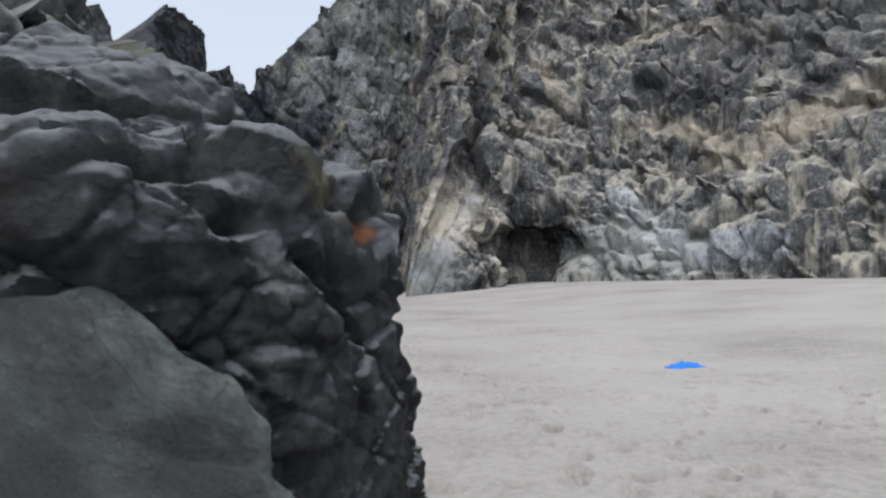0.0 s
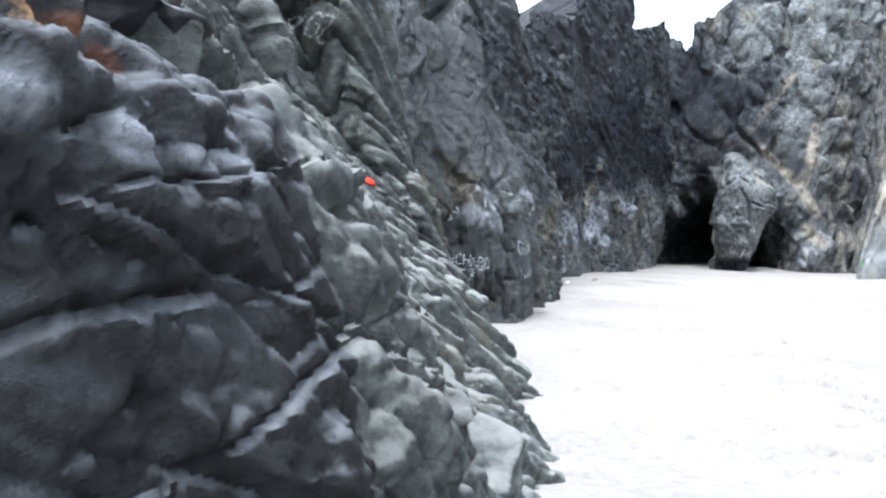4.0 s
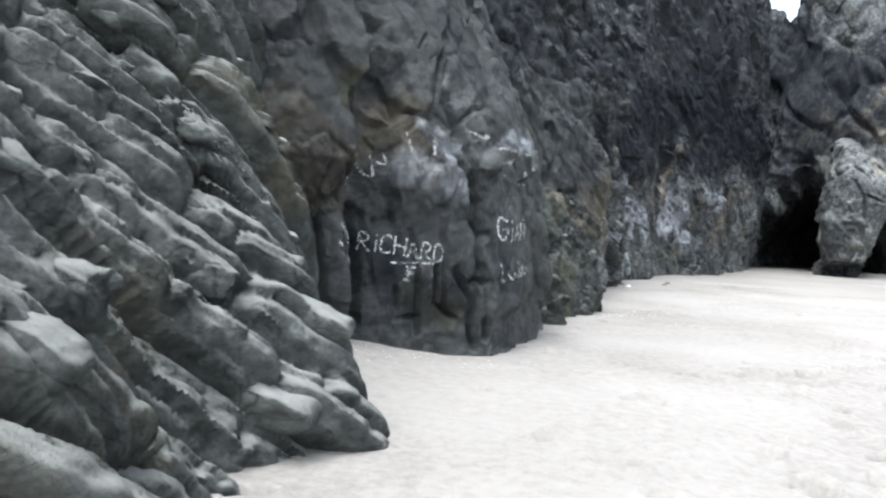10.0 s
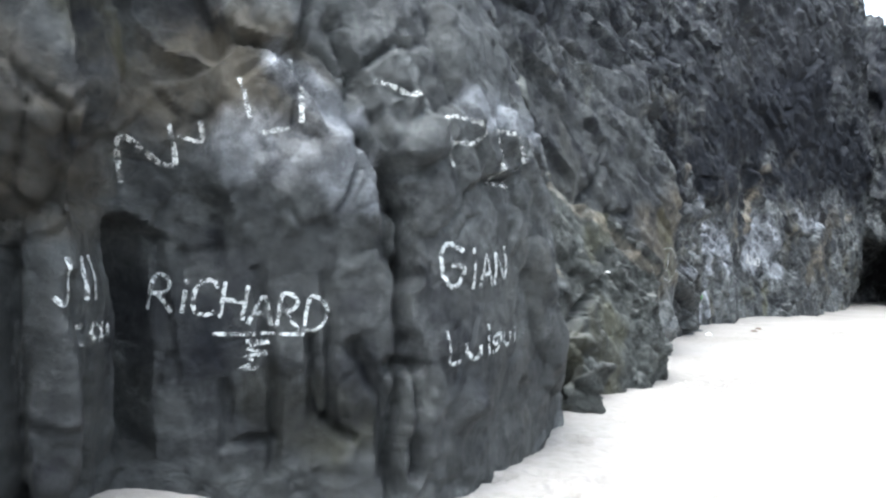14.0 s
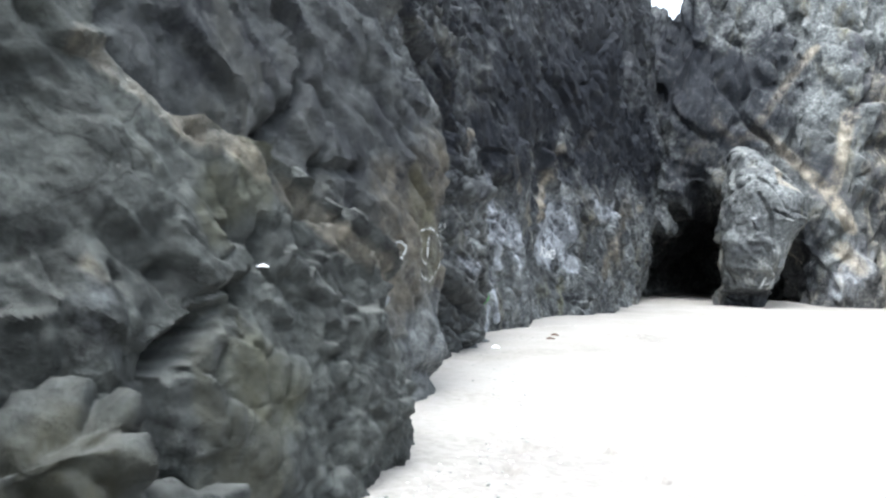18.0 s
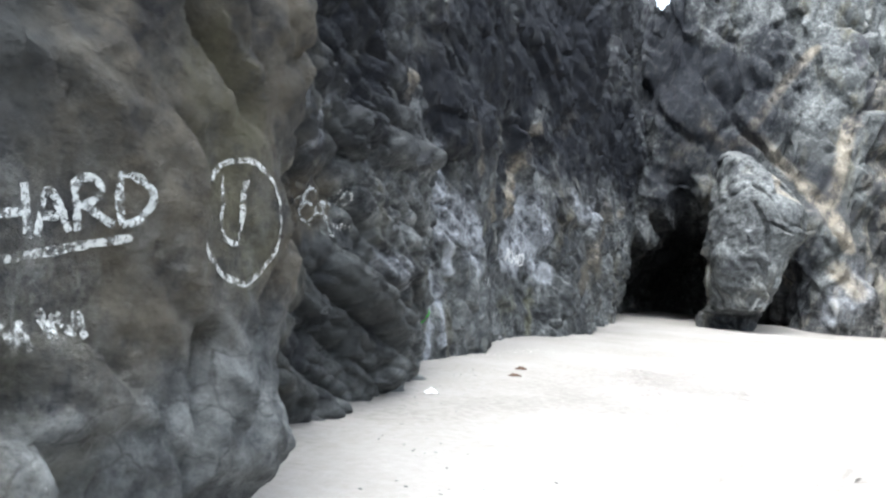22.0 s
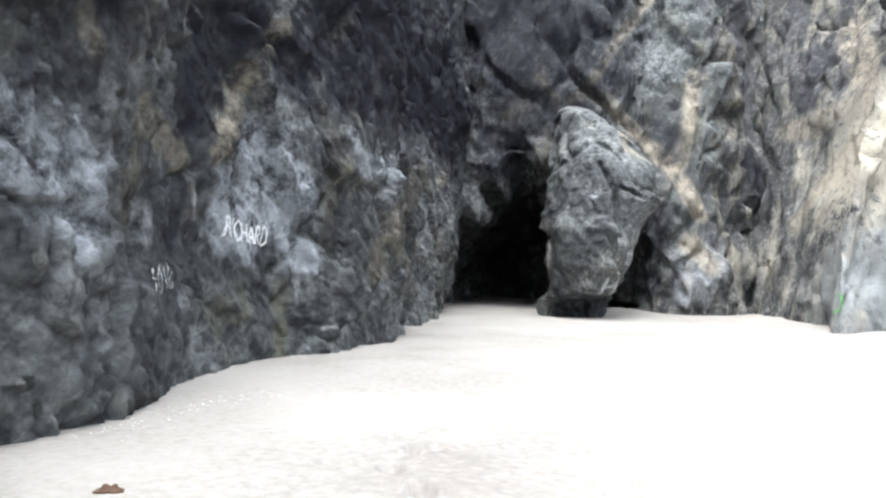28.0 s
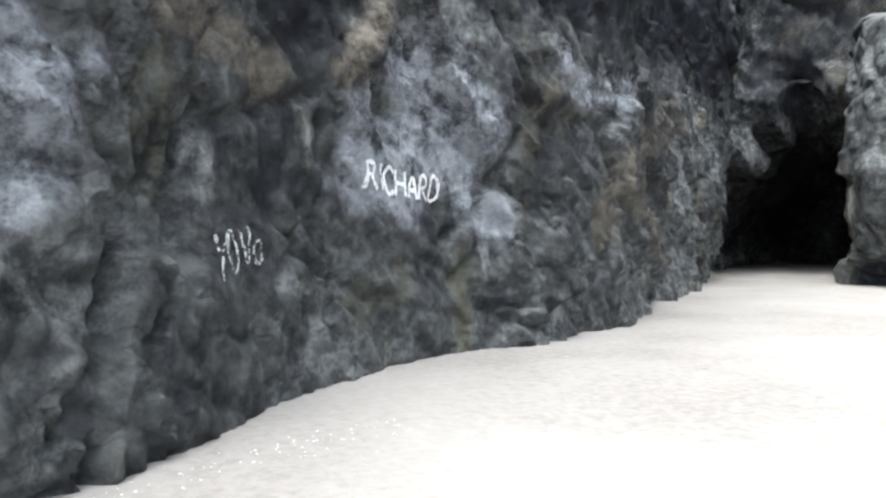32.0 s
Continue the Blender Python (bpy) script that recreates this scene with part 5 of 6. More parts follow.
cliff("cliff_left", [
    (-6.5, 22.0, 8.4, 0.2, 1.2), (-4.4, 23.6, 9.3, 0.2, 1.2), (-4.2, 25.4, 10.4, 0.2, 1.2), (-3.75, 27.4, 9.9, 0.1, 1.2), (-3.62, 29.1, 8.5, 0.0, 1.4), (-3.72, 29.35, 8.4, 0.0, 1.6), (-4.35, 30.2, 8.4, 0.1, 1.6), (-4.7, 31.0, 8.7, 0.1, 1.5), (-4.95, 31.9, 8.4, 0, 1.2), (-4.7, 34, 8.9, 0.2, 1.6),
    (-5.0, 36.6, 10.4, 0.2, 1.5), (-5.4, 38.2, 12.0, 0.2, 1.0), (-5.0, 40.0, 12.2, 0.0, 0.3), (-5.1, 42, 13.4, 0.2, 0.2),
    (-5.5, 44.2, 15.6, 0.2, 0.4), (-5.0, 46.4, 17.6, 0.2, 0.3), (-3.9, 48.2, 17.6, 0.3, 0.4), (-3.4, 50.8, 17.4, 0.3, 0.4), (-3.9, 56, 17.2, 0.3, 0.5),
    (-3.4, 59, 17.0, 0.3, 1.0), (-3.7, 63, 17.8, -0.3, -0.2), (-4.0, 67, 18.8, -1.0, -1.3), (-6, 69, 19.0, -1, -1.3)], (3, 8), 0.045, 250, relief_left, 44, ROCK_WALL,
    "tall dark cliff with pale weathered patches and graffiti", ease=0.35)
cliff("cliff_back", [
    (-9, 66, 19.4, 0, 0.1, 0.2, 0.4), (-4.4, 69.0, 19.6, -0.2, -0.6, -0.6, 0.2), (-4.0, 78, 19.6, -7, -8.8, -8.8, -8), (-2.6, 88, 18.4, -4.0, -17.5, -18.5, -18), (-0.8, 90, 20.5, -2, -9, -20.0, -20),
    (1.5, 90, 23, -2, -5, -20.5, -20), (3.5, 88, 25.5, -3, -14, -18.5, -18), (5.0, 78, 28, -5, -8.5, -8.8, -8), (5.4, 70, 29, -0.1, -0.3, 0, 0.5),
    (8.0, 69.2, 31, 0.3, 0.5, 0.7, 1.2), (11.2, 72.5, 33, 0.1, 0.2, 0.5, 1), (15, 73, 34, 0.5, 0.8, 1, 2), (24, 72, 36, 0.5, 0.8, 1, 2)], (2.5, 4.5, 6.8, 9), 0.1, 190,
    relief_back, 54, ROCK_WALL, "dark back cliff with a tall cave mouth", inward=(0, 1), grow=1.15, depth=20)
BACK = bpy.data.objects["cliff_back"]
BACK.data.materials.append(ROCK_RIGHT)
mid = np.array([f.center[:] for f in BACK.data.polygons])
contact = mid[:, 0] - 7.5 - 0.3 * np.maximum(mid[:, 2] - 7.5, -4) + 5.0 * fbm(mid * np.array((0.5, 0.5, 0.3)), 58, 5)
BACK.data.polygons.foreach_set("material_index", ((contact > 0) & (mid[:, 1] < 76)).astype(np.int32))
cliff("cliff_right", [
    (10.5, 78, 33, 0.3, 0.8, 1.5), (11.4, 68, 34, 0.5, 1.2, 3), (9.05, 58.8, 35, 0.7, 2.0, 6), (10.9, 59.5, 36, 1.0, 2.0, 6),
    (14, 60, 37, 1.5, 2.5, 6), (17.2, 60.5, 38, 0.6, 1.5, 5), (18, 66, 38, -1, -5, -1), (22.5, 66, 38, -1, -5, -1), (23.4, 58.5, 38, 0.8, 2.0, 6),
    (27, 52, 38, 1.0, 2.5, 7), (30, 46, 38, 1.0, 2.5, 7), (34, 38, 38, 1, 2.5, 7), (42, 26, 36, 1, 2.5, 7), (48, 8, 34, 1, 3, 8)],
    (3, 5.5, 12), 0.12, 220, relief_right, 64, ROCK_RIGHT, "high pale sloping cliff streaked with sand and dark rock", inward=[(0.92, 0.4)] * 2 + [(0.75, 0.66), (0.55, 0.83)] + [(0.45, 0.89)] * 10, grow=1.2, depth=25, ease=2.4)


def column(name, rings, step, rows, relief, material):
    """A standing rock from rings of height, middle x and y, and half widths."""
    r = np.array(rings, float)
    z = np.linspace(r[0, 0], r[-1, 0], rows)
    c = np.stack([np.interp(z, r[:, 0], r[:, n]) for n in range(1, 5)], 1)
    a = np.linspace(0, 2 * np.pi, step, endpoint=False)
    ca, sa = np.cos(a), np.sin(a)
    ex = np.sign(ca) * np.abs(ca) ** 0.75
    ey = np.sign(sa) * np.abs(sa) ** 0.75
    p = np.stack([c[:, :1] + c[:, 2:3] * ex, c[:, 1:2] + c[:, 3:4] * ey, np.repeat(z[:, None], step, 1)], -1).reshape(-1, 3)
    d = np.stack([np.tile(ca, rows), np.tile(sa, rows), np.zeros(rows * step)], 1)
    p = p + d * (relief(p) + marks_on(name, p))[:, None]
    ob = part(name, grid_mesh(name, p, rows, step, closed=True, sharp=38), material)
    stain_shade_face(ob)
    return ob


def relief_pillar(p):
    return chisel(p, (1.8, 1.6, 2.4), 0.32, 171, (10, 30, 0), 0.3, 0.12, 1.6) + chisel(p, (0.6, 0.6, 0.8), 0.13, 72, (0, 30, 20), 0.4, 0.12) + grit(p, 73, 0.9)


tagged(column("rock_pillar", [(-0.5, 1.7, 66.2, 1.25, 1.2), (0.6, 1.65, 65.8, 1.25, 1.3), (1.0, 2.1, 64.9, 1.15, 1.9), (2.0, 2.1, 64.5, 1.45, 2.2), (3.4, 2.25, 64.6, 1.8, 2.5),
    (4.6, 2.7, 65, 2.1, 2.8), (5.9, 2.7, 65.6, 2.0, 3.0), (7.0, 2.3, 66.4, 1.5, 3.0), (8.2, 1.8, 67.4, 0.95, 2.8), (9.0, 1.7, 68.4, 0.5, 1)], 240, 220, relief_pillar, ROCK_WALL),
    "pale grey rock pillar between two cave mouths", "rock pillar")

# ---------- loose and bedded rocks ----------


def surface(ob):
    me = ob.data
    v, n = np.zeros(len(me.vertices) * 3), np.zeros(len(me.vertices) * 3)
    me.vertices.foreach_get("co", v)
    me.vertex_normals.foreach_get("vector", n)
    return v.reshape(-1, 3), n.reshape(-1, 3)


def slab_mesh(name, size, seed, detail=4):
    """A worn slab: a rounded box, thicker at one end, split faces cut on its sides and fine layers along it."""
    rng = np.random.default_rng(seed)
    bm = bmesh.new()
    bmesh.ops.create_icosphere(bm, subdivisions=detail, radius=1.0)
    d = np.array([v.co[:] for v in bm.verts])
    p = np.sign(d) * np.abs(d) ** np.array((0.5, 0.48, 0.6))
    p /= np.abs(p).max(0)
    for _ in range(9):
        m = rng.normal(size=3) * (1, 1, 0.6)
        m /= np.linalg.norm(m)
        over = p @ m - rng.uniform(0.62, 0.95)
        p -= np.outer(np.maximum(over, 0) * 0.85, m)
    p[:, 2] *= 0.8 + 0.28 * p[:, 0] * rng.choice((-1, 1))
    p[:, 1] *= 0.85 + 0.2 * p[:, 0] * rng.choice((-1, 1))
    p[:, 2] += 0.16 * fbm(p * 0.9 + seed, seed, 2)
    p = p * (np.array(size) / 2)
    k = size[2]
    p += d * (0.16 * k * fbm(p * (2.0, 4.0, 9.0) + seed, seed + 1, 3) + 0.05 * k * fbm(p * 16 + seed, seed + 2, 2))[:, None]
    for v, co in zip(bm.verts, p):
        v.co = co
    me = bpy.data.meshes.new(name)
    bm.to_mesh(me)
    bm.free()
    me.shade_smooth()
    return me


ROCKS = [slab_mesh("rock", (1, 0.85, 0.62), 100 + n) for n in range(10)]
SLABS = [slab_mesh("slab", (1, 0.6, 0.42), 140 + n) for n in range(10)]


def bedded_rocks(host, kinds, seed, box, sizes, gap, most, sink=0.2, name="rock"):
    """Separate blocks that lie in the face of a cliff, long side down the dip."""
    rng = np.random.default_rng(seed)
    v, nor = surface(host)
    (x0, x1), (y0, y1), (z0, z1) = box
    pick = np.flatnonzero((v[:, 0] > x0) & (v[:, 0] < x1) & (v[:, 1] > y0) & (v[:, 1] < y1) & (v[:, 2] > z0) & (v[:, 2] < z1))
    rng.shuffle(pick)
    taken = []
    zz = Vector(DIP).normalized()
    xx = Vector((0.88, 0.3, -0.36))
    xx = (xx - zz * xx.dot(zz)).normalized()
    yy = zz.cross(xx)
    base = Matrix((xx, yy, zz)).transposed().to_4x4()
    for i in pick:
        if np.linalg.norm(v[i] - np.array((-2.05, 11.15, 2.3))) < 0.75:
            continue
        size = rng.uniform(*sizes)
        if all((q[0] - v[i, 0]) ** 2 + (q[1] - v[i, 1]) ** 2 + (q[2] - v[i, 2]) ** 2 > (gap * (size + q[3])) ** 2 for q in taken):
            taken.append((*v[i], size))
            ob = new(name, kinds[rng.integers(len(kinds))])
            turn = base @ pose(0, 0, 0, *rng.uniform(-6, 6, 2), rng.uniform(-8, 8)) @ Matrix.Rotation(math.pi * rng.integers(2), 4, "Z")
            sc = Matrix.Diagonal((size * rng.uniform(0.85, 1.2), size * rng.uniform(0.8, 1.2), size * rng.uniform(0.8, 1.2), 1))
            ob.matrix_world = Matrix.Translation(Vector(v[i]) - Vector(nor[i]) * size * sink) @ turn @ sc
            ob.parent = host
            if len(taken) >= most:
                break


for me in ROCKS + SLABS:
    me.materials.append(ROCK_SLOPE)
SLOPE = bpy.data.objects["cliff_slope"]
bedded_rocks(SLOPE, SLABS, 3, ((-4, 0.45), (6.5, 14.5), (0.35, 2.4)), (0.4, 0.75), 0.5, 45, 0.22, "slab")
bedded_rocks(SLOPE, ROCKS, 5, ((-4, 0.95), (6.6, 15), (1.0, 3.4)), (0.2, 0.5), 0.62, 60, 0.2)

NEAR_ROCKS = [boulder_mesh("rock", (1, 0.9, 0.75), 160 + n, 5, 12, 0.7, 1.1) for n in range(5)]
for me in NEAR_ROCKS:
    me.materials.append(ROCK_NEAR)
for n, (at, size, turn) in enumerate((
        ((-0.85, 5.0, 2.75), 0.9, (0, 10, 80)), ((-0.3, 5.6, 2.5), 0.8, (5, 12, 35)), ((-1.9, 5.2, 3.0), 1.1, (0, -10, 10)), ((0.2, 5.6, 2.0), 0.5, (15, 25, 20)),
)):
    ob = new("rock", NEAR_ROCKS[n % 5])
    ob.matrix_world = pose(*at, *turn) @ Matrix.Scale(size, 4)
    ob.parent = NEAR


ob = part("rock", boulder_mesh("rock", (1.5, 0.7, 1.3), 171, 6, 7, 0.55, 0.7, 45), ROCK_SLAB, NEAR)
ob.matrix_world = pose(-0.3, 2.98, 1.02, -16, 36, 30) @ Matrix.Scale(1.15, 4)


for size, at, turn, seed in (((1.1, 0.85, 0.75), (0.5, 7.5, 0.4), (8, 20, 40), 172), ((0.85, 0.8, 0.75), (-1.62, 10.55, 1.6), (10, 0, 20), 173), ((0.7, 0.6, 0.5), (-2.3, 9.6, 2.35), (10, 0, 20), 174)):
    ob = part("rock", boulder_mesh("rock", size, seed, 5, 10, 0.8, 1.1), ROCK_SLOPE, SLOPE)
    ob.matrix_world = pose(*at, *turn)


def loose_rock(size, at, turn, seed, material, label):
    ob = part("boulder", boulder_mesh("boulder", size, seed, 5, 9, 0.85, 1.8), material)
    ob.matrix_world = pose(*at, *turn)
    return tagged(ob, label, "boulder", "rocks at the cliff foot")


loose_rock((0.7, 0.65, 0.6), (-2.66, 22.3, 0.2), (10, 15, 30), 301, ROCK_SPUR, "pale grey boulder half buried at the cliff foot")
loose_rock((1.0, 1.1, 1.1), (-3.2, 22.5, 0.5), (25, 5, 70), 302, ROCK_SPUR, "rounded grey-green boulder wedged beside the pier")
loose_rock((0.8, 0.7, 0.6), (-2.95, 23.1, 0.25), (0, 20, 10), 303, ROCK_SPUR, "rounded grey-green boulder on the sand")


# ---------- paint on the rock ----------


def paint_material(name, colour, bare):
    """Worn chalky paint that the rough stone shows through."""
    m, n, l, b, co = nodes_of(name, 0.85)
    l.new(mixed(n, l, tex(n, l, co, 9, 5, 0.6), tuple(c * 0.7 for c in colour), colour), b.inputs["Base Color"])
    l.new(ramp(n, l, tex(n, l, co, 22, 6, 0.75), [(bare - 0.07, (0,)), (bare + 0.07, (0.9,))]), b.inputs["Alpha"])
    return m


FRESH_PAINT = paint_material("fresh_white_paint", (0.8, 0.82, 0.83), 0.4)
WHITE_PAINT, FADED_PAINT, GREEN_PAINT = paint_material("white_paint", (0.5, 0.53, 0.53), 0.48), paint_material("faded_white_paint", (0.5, 0.52, 0.51), 0.5), paint_material("green_paint", (0.10, 0.48, 0.09), 0.42)

# strokes of each sign, as places x y on a grid of 4 by 6
SIGNS = {
    "R": "00-06-26-35-34-23-03 13-40", "i": "10-14 15-16", "I": "10-16", "C": "45-36-16-04-02-10-30-41", "H": "00-06 40-46 03-43", "A": "00-26-40 12-32", "D": "00-06-26-44-42-20-00",
    "G": "45-36-16-04-02-10-30-42-43-23", "N": "00-06-40-46", "L": "06-00-40", "U": "06-01-10-30-41-46", "J": "36-31-20-10-01", "l": "10-16", "c": "33-13-02-01-10-30", "o": "10-01-02-13-33-42-41-30-10",
    "u": "03-01-10-30-33-30", "K": "00-06 46-03-40", "Z": "06-46-00-40", "P": "00-06-36-45-44-33-03", "E": "46-06-00-40 03-33", "O": "ring", "Y": "06-23-46 23-00", "V": "06-20-46",
    "g": "33-13-02-11-32 34-31-20-00", "M": "00-06-23-46-40", "a": "40-43-13-02-01-10-30-41", "z": "06-46 25-15-35-14-33-13-22-11-21", "w": "04-11-14-31-34-41", "_": "00-40", "q": "03-16-36-44-42-20-10-03", "@": "ring 15-12-22 25-22", "Q": "ring",
}


def smooth_line(points, step):
    """A line through points with its corners rounded."""
    p = np.array(points, float)
    for _ in range(2):
        q = [p[0]]
        for a, b in zip(p[:-1], p[1:]):
            q += [0.8 * a + 0.2 * b, 0.2 * a + 0.8 * b]
        p = np.array(q + [p[-1]])
    run = np.r_[0, np.cumsum(np.linalg.norm(np.diff(p, axis=0), axis=1))]
    at = np.linspace(0, run[-1], max(3, int(run[-1] / step)))
    return np.stack([np.interp(at, run, p[:, 0]), np.interp(at, run, p[:, 1])], 1)


def graffiti(text, start, end, tall, width, material, label, hosts, slant=0.0, group="painted words"):
    """Writing from start to end along the foot of the line, each sign laid on the uneven face of the rock."""
    a, b = Vector(start), Vector(end)
    u = (b - a).normalized()
    v = (Vector((0, 0, 1)) - u * u.z).normalized()
    out = u.cross(v)
    share = [0.5 if c in "iIl" else 1.0 for c in text]
    unit_wide = (b - a).length / sum(share)
    rng = random.Random(len(text) * 7 + int(tall * 100))

    def lay(x, y):
        p = a + u * x + v * y + out * 0.9
        best = None
        for ob in hosts:
            hit, place, normal, _ = ob.ray_cast(p, -out, distance=2.4)
            if hit and (best is None or (place - p).length < (best - p).length):
                best = place
        return best

    root = None
    if len(text) > 1:
        root = tagged(new("graffiti"), label, "graffiti", group)
        root.location = a
    for n, sign in enumerate(text):
        verts, faces = [], []
        cell = unit_wide * share[n]
        dx, dy = sum(share[:n]) * unit_wide + rng.uniform(-0.03, 0.03) * cell, rng.uniform(-0.07, 0.07) * tall
        for stroke in SIGNS[sign].split():
            if stroke == "ring":
                pts = [(dx + unit_wide * (0.4 + 0.4 * math.sin(k * 0.35) * rng.uniform(0.95, 1.05)), dy + tall * (0.5 - 0.5 * math.cos(k * 0.35) * rng.uniform(0.96, 1.04))) for k in range(19)]
            else:
                pts = [(dx + unit_wide * 0.2 * int(k[0]) + slant * tall * int(k[1]) / 6 + rng.uniform(-0.02, 0.02) * tall, dy + tall * int(k[1]) / 6 + rng.uniform(-0.02, 0.02) * tall) for k in stroke.split("-")]
            line = smooth_line(pts, 0.018 if cell < 0.6 else 0.05)
            d = np.gradient(line, axis=0)
            d /= np.linalg.norm(d, axis=1)[:, None] + 1e-9
            last = None
            for (x, y), (tx, ty) in zip(line, d):
                w = width * rng.uniform(0.4, 0.58)
                row = [lay(x - ty * w * k, y + tx * w * k) for k in (-1, -0.33, 0.33, 1)]
                if any(r is None for r in row):
                    last = None
                    continue
                i = len(verts)
                verts.extend((r + out * 0.009)[:] for r in row)
                if last is not None and (verts[i][0] - verts[last][0]) ** 2 + (verts[i][1] - verts[last][1]) ** 2 < (0.12 + 2 * width) ** 2:
                    faces.extend([(last + k, last + k + 1, i + k + 1, i + k) for k in range(3)])
                last = i
        me = bpy.data.meshes.new("letter")
        me.from_pydata(verts, [], faces)
        if root:
            me.transform(Matrix.Translation(-a))
            part("letter", me, material, root)
        else:
            tagged(part("graffiti", me, material), label, "graffiti", group)


bpy.context.view_layer.update()
PIER, WALL, SPUR, RIGHT, PILLAR = [bpy.data.objects[k] for k in ("cliff_pier", "cliff_left", "cliff_buttress", "cliff_right", "rock_pillar")]
graffiti("RiCHARD", (-3.2, 17.2, 1.2), (-2.48, 17.94, 1.08), 0.2, 0.024, WHITE_PAINT, "white hand-painted capital letters on a flat rock face", [PIER])
graffiti("z", (-2.85, 17.42, 0.84), (-2.47, 17.93, 0.86), 0.24, 0.022, WHITE_PAINT, "white painted underline with a zigzag below", [PIER])
graffiti("Jll", (-3.06, 16.56, 1.24), (-3.04, 16.86, 1.26), 0.22, 0.028, WHITE_PAINT, "short white painted strokes on a rock column", [PIER])
graffiti("cou", (-3.08, 16.66, 1.06), (-3.1, 17.0, 1.07), 0.16, 0.022, FADED_PAINT, "faint small white letters on a rock column", [PIER])
graffiti("GiAN", (-2.12, 18.58, 1.36), (-2.13, 19.46, 1.38), 0.27, 0.032, WHITE_PAINT, "white hand-painted word on the edge of the pier", [PIER])
graffiti("Luigui", (-2.08, 18.58, 0.88), (-2.13, 19.68, 0.98), 0.22, 0.03, WHITE_PAINT, "white hand-painted word low on the pier's edge", [PIER])
for start, end, tall, text in (((-3.18, 17.0, 1.9), (-3.0, 17.32, 1.98), 0.3, "N"), ((-2.98, 17.3, 2.08), (-2.9, 17.42, 2.2), 0.12, "V"), ((-2.83, 17.46, 2.28), (-2.8, 17.56, 2.3), 0.24, "l"), ((-2.68, 17.52, 2.2), (-2.6, 17.72, 2.26), 0.16, "_"),
                               ((-2.62, 17.7, 2.3), (-2.58, 17.8, 2.3), 0.4, "l"), ((-2.5, 18.1, 2.6), (-2.32, 18.7, 2.5), 0.1, "w"), ((-2.2, 18.66, 2.15), (-2.16, 19.2, 2.2), 0.34, "P"), ((-2.2, 19.3, 2.1), (-2.25, 19.8, 2.1), 0.4, "D")):
    graffiti(text, start, end, tall, 0.03, FADED_PAINT, "worn white scratch marks high on the pier", [PIER], group="scratch marks")
graffiti("RGZ", (-4.1, 13.0, 4.5), (-3.75, 13.35, 4.4), 0.3, 0.04, WHITE_PAINT, "small white letters high on the slope", [SLOPE])
graffiti("ww", (-3.0, 11.2, 3.4), (-2.7, 11.5, 3.25), 0.16, 0.03, WHITE_PAINT, "illegible white painted scribble high on the slope", [SLOPE])
graffiti("RICHARD", (-4.0, 26.95, 1.4), (-3.72, 28.12, 1.62), 0.2, 0.034, WHITE_PAINT, "thick white painted letters on the brown cliff face", [WALL])
graffiti("_", (-3.95, 27.2, 1.36), (-3.7, 28.2, 1.58), 0.1, 0.035, FADED_PAINT, "white painted line under the thick letters", [WALL], group="scratch marks")
graffiti("ww", (-3.9, 27.4, 1.05), (-3.75, 27.9, 1.1), 0.28, 0.035, FADED_PAINT, "smeared white paint below the thick letters", [WALL], group="scratch marks")
graffiti("@", (-3.62, 28.42, 1.4), (-3.6, 29.2, 1.4), 0.62, 0.03, FADED_PAINT, "white outlined smiling face on the brown rock", [WALL])
graffiti("PEPE", (-4.9, 31.8, 1.98), (-4.93, 32.62, 1.78), 0.32, 0.035, WHITE_PAINT, "white painted capital letters on the dark cliff", [WALL])
graffiti("JO", (-5.02, 32.66, 2.12), (-4.95, 33.0, 2.12), 0.18, 0.028, FADED_PAINT, "two small faint white letters on the dark cliff", [WALL])
graffiti("ww", (-5.02, 32.7, 1.86), (-4.95, 33.05, 1.86), 0.14, 0.02, FADED_PAINT, "faint illegible white scribble on the dark cliff", [WALL])
graffiti("P", (-5.2, 36.75, 0.62), (-5.3, 37.7, 0.62), 0.95, 0.07, GREEN_PAINT, "bright green sprayed scribble on the grey cliff", [WALL])
graffiti("R", (-5.3, 37.3, 0.78), (-5.45, 38.2, 0.78), 0.5, 0.065, GREEN_PAINT, "bright green sprayed scribble with drips", [WALL])
graffiti("l", (-5.16, 36.62, 0.75), (-5.2, 36.8, 0.75), 0.5, 0.05, GREEN_PAINT, "thin green sprayed drip on the cliff", [WALL])
graffiti("RICHARD", (-5.41, 44.9, 2.02), (-5.18, 46.45, 1.9), 0.3, 0.05, FRESH_PAINT, "white outlined rounded letters on pale rock", [WALL])
graffiti("YOVa", (-5.4, 42.4, 1.12), (-5.28, 43.0, 1.25), 0.36, 0.03, WHITE_PAINT, "tall slanting white letters in a dark recess", [WALL], slant=0.15)
graffiti("HH", (2.5, 63.0, 0.95), (3.4, 63.6, 0.95), 0.6, 0.12, WHITE_PAINT, "pale painted strokes on the pillar's foot", [PILLAR])
graffiti("O", (9.1, 58.8, 0.7), (9.75, 58.75, 0.7), 0.7, 0.06, GREEN_PAINT, "green sprayed ring low on the pale buttress", [RIGHT])

# ---------- small things ----------


def plain_material(name, colour, rough=0.8, vary=0.25):
    m, n, l, b, co = nodes_of(name, rough)
    l.new(mixed(n, l, tex(n, l, co, 14, 6, 0.7), tuple(c * (1 - vary) for c in colour), colour), b.inputs["Base Color"])
    bumped(n, l, b, [(tex(n, l, co, 60, 4, 0.7), 0.3, 0.004)])
    return m


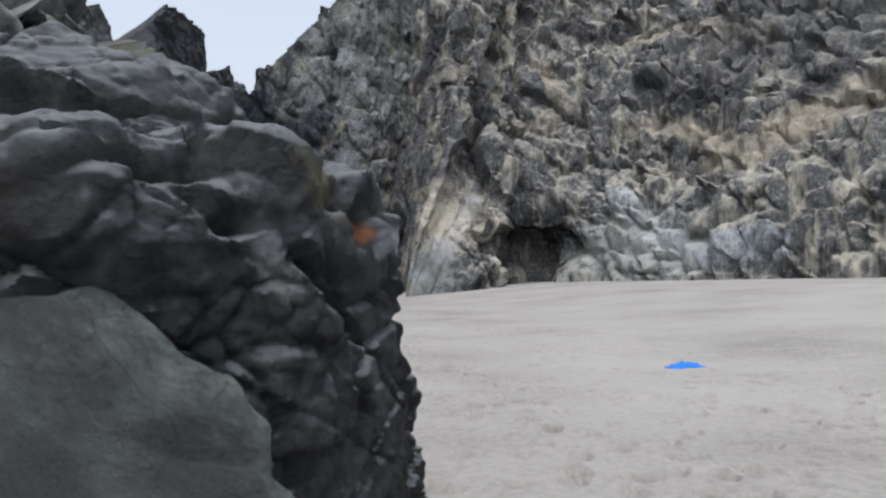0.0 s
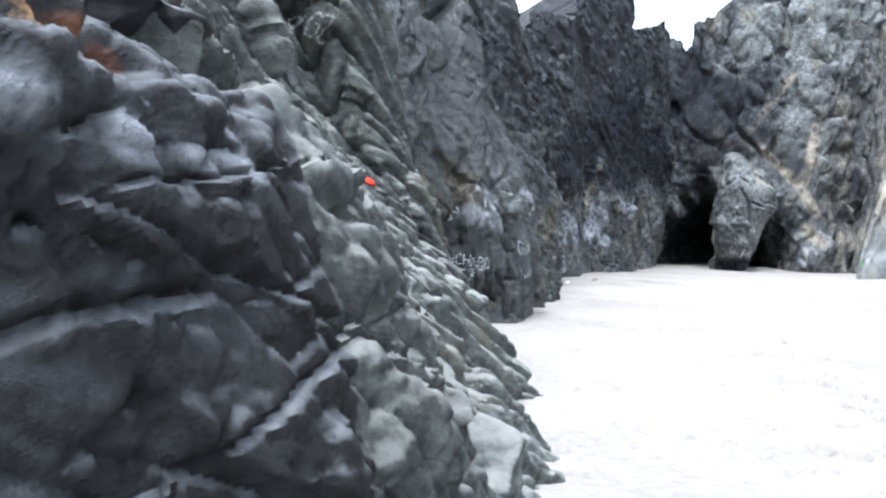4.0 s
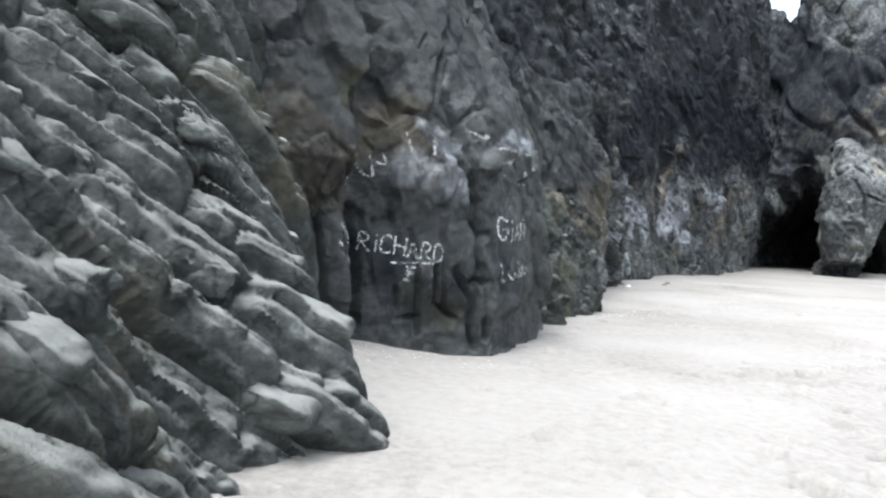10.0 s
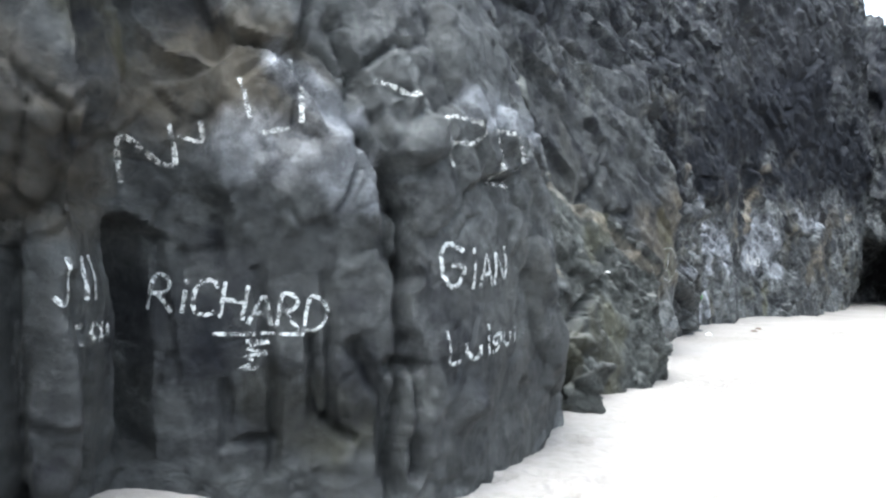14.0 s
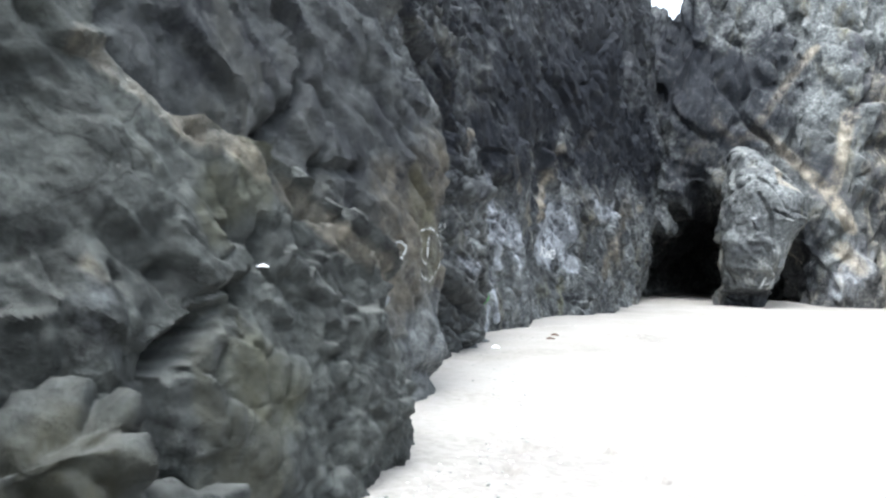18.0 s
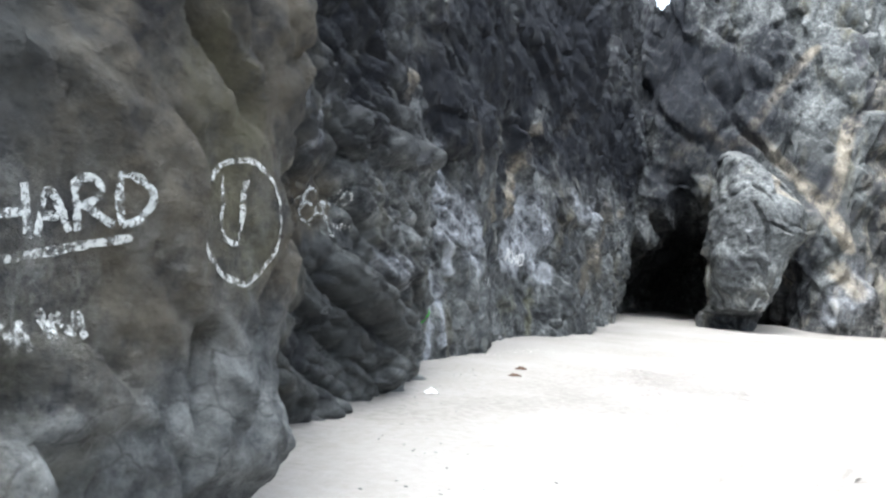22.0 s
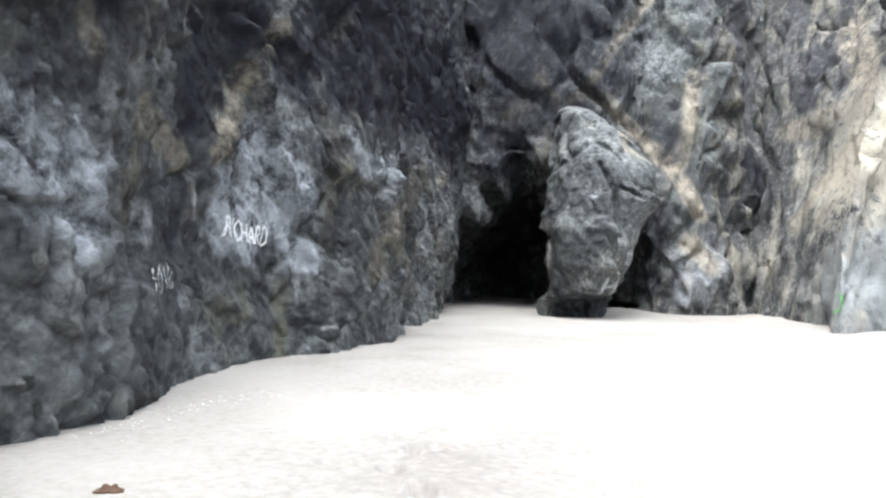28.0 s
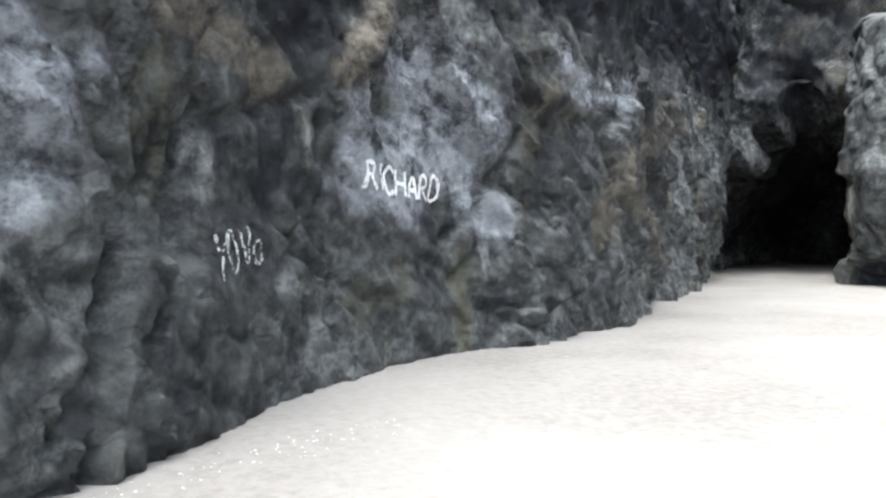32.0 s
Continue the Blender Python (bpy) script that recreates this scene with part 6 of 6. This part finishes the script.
RED_CLOTH, BLUE_CLOTH, WHITE_SCRAP, BROWN_WOOD, SHELL = (plain_material("red_cloth", (0.75, 0.05, 0.03)), plain_material("blue_cloth", (0.02, 0.16, 0.72), 0.5), plain_material("white_plastic", (0.75, 0.76, 0.76), 0.4),
                                                         plain_material("brown_weed", (0.085, 0.05, 0.032)), plain_material("shell", (0.6, 0.57, 0.52), 0.6))


def rest(x, y, z):
    """The first surface below a place."""
    hit, place, normal, _, ob, _ = scene.ray_cast(bpy.context.evaluated_depsgraph_get(), Vector((x, y, z)), Vector((0, 0, -1)))
    return place if hit else Vector((x, y, 0))


def crumpled(name, size, at, turn, seed, material, label, category, high=0.06, bend=0.0):
    """A crumpled sheet with thickness and folds, lying on what is below it."""
    n = 26
    u, v = np.meshgrid(np.linspace(-0.5, 0.5, n), np.linspace(-0.5, 0.5, n), indexing="ij")
    u, v = u.ravel(), v.ravel()
    q = np.stack([u * 5, v * 5, u * 0], 1)
    edge = 1 + 0.35 * fbm(q * 0.6 + seed, seed, 3)
    x, y = u * size[0] * edge, v * size[1] * edge + bend * (u * 2) ** 2 * size[1]
    z = high * (0.55 + np.abs(fbm(q, seed + 1, 4)) * 1.6 + 0.4 * fbm(q * 2.5, seed + 2, 3)) * np.clip(1.25 - (4 * (u**2 + v**2)), 0.15, 1)
    c, s_ = math.cos(radians(turn)), math.sin(radians(turn))
    gx, gy = at[0] + x * c - y * s_, at[1] + x * s_ + y * c
    base = np.array([rest(a, b, at[2] + 0.5)[2] for a, b in zip(gx[::9], gy[::9])])
    if size[0] > 0.3 and np.ptp(base) > 0.1:
        m = np.stack([gx - at[0], gy - at[1], gx * 0 + 1], 1)
        fit = np.linalg.lstsq(m[::9], base, rcond=None)[0]
        fit[:2] = np.clip(fit[:2], -0.25, 0.25)
        base = m @ fit + 0.05
    else:
        base = np.median(base) if size[0] > 0.1 else at[2]
    p = np.stack([gx, gy, base + z], 1)
    me = grid_mesh(name, p, n, n)
    ob = part(name, me, material)
    mod = ob.modifiers.new("thickness", "SOLIDIFY")
    mod.thickness, mod.offset = 0.008, -1
    return tagged(ob, label, category)


bpy.context.view_layer.update()
crumpled("red_cloth", (0.36, 0.09), (-2.08, 11.16, 2.8), 4, 5, RED_CLOTH, "crumpled bright red cloth lying on the rocks", "cloth", 0.09, 0.5)
crumpled("blue_cloth", (0.66, 0.3), (7.2, 13.55, 0.2), 8, 9, BLUE_CLOTH, "crumpled bright blue plastic sheet on the sand", "plastic sheet", 0.08)
crumpled("white_scrap", (0.07, 0.05), (-3.1, 24.13, 1.49), 20, 11, WHITE_SCRAP, "small white scrap on the rock spur", "scrap", 0.012)
crumpled("plastic_scrap", (0.16, 0.12), (-4.3, 34.85, 0.2), 30, 12, WHITE_SCRAP, "small white plastic scrap on the sand", "scrap", 0.05)
crumpled("leaf", (0.18, 0.08), (-3.76, 38.43, 0.2), 10, 13, BROWN_WOOD, "dry brown curled leaf on the sand", "leaf", 0.03)
crumpled("leaf", (0.2, 0.07), (-3.7, 37.5, 0.2), 40, 14, BROWN_WOOD, "dry brown curled leaf on the sand", "leaf", 0.03)


def weed(at, seed, label):
    """A dry sprig: a bent stem with thinner shoots."""
    rng = random.Random(seed)
    root = new("dry_weed")
    root.location = rest(at[0], at[1], 0.6)
    tagged(root, label, "weed")
    for k in range(9):
        cu = bpy.data.curves.new("stem" if k == 0 else "shoot", "CURVE")
        cu.dimensions, cu.bevel_depth, cu.bevel_resolution = "3D", 0.009 if k == 0 else 0.005, 1
        sp = cu.splines.new("POLY")
        sp.points.add(5)
        a, r = (0.1 if k == 0 else rng.uniform(-0.9, 0.9)), (0.5 if k == 0 else rng.uniform(0.12, 0.26))
        x0 = -0.25 if k == 0 else rng.uniform(-0.2, 0.2)
        for i in range(6):
            f = i / 5
            sp.points[i].co = (x0 + r * f * math.cos(a), r * f * math.sin(a) + rng.uniform(-0.01, 0.01), 0.02 + 0.04 * math.sin(f * 3) + rng.uniform(0, 0.012), 1)
        tmp = bpy.data.objects.new("tmp", cu)
        me = bpy.data.meshes.new_from_object(tmp)
        bpy.data.objects.remove(tmp)
        part(cu.name, me, BROWN_WOOD, root)


weed((-1.72, 27.5), 3, "dry reddish-brown sprig lying on the sand")


def shells(name, line, count, wide, seed, material, size, label):
    """Many small shell bits strewn on the sand along the foot of the rock."""
    rng = random.Random(seed)
    bm = bmesh.new()
    pts = np.array(line, float)
    for _ in range(count):
        k = rng.randrange(len(pts) - 1)
        f = rng.random()
        x, y = pts[k] * (1 - f) + pts[k + 1] * f
        x, y = x + abs(rng.gauss(0, wide)), y + rng.gauss(0, 0.2)
        z = rest(x, y, 0.9)[2]
        if z > 0.45:
            continue
        r = size * rng.uniform(0.5, 1.3)
        m = pose(x, y, z + r * 0.15, rng.uniform(-25, 25), rng.uniform(-25, 25), rng.uniform(0, 360)) @ Matrix.Diagonal((r, r * rng.uniform(0.5, 0.9), r * 0.45, 1))
        bmesh.ops.create_icosphere(bm, subdivisions=1, radius=1.0, matrix=m)
    ob = part(name, bm, material)
    return tagged(ob, label, "shells", kind="stuff")


shells("shell_bits", [(-3.0, 16.5), (-2.9, 17.2), (-2.3, 17.9)], 60, 0.3, 1, SHELL, 0.011, "small white shell bits at the pier's foot")
shells("shell_bits", [(-2.6, 24.5), (-2.5, 26.0), (-2.3, 27.6)], 90, 0.5, 2, SHELL, 0.013, "small white shell bits on the sand below the spur")
shells("shell_bits", [(-5.0, 40.0), (-4.8, 41.5), (-4.2, 43.2)], 90, 0.25, 3, SHELL, 0.011, "small white shell bits along the cliff foot")
shells("pebbles", [(-2.6, 25.0), (-2.4, 27.0), (-3.6, 31.0), (-4.6, 34.5), (-4.6, 38)], 110, 0.5, 4, ROCK_SLOPE, 0.016, "grey grit and pebbles along the cliff foot")
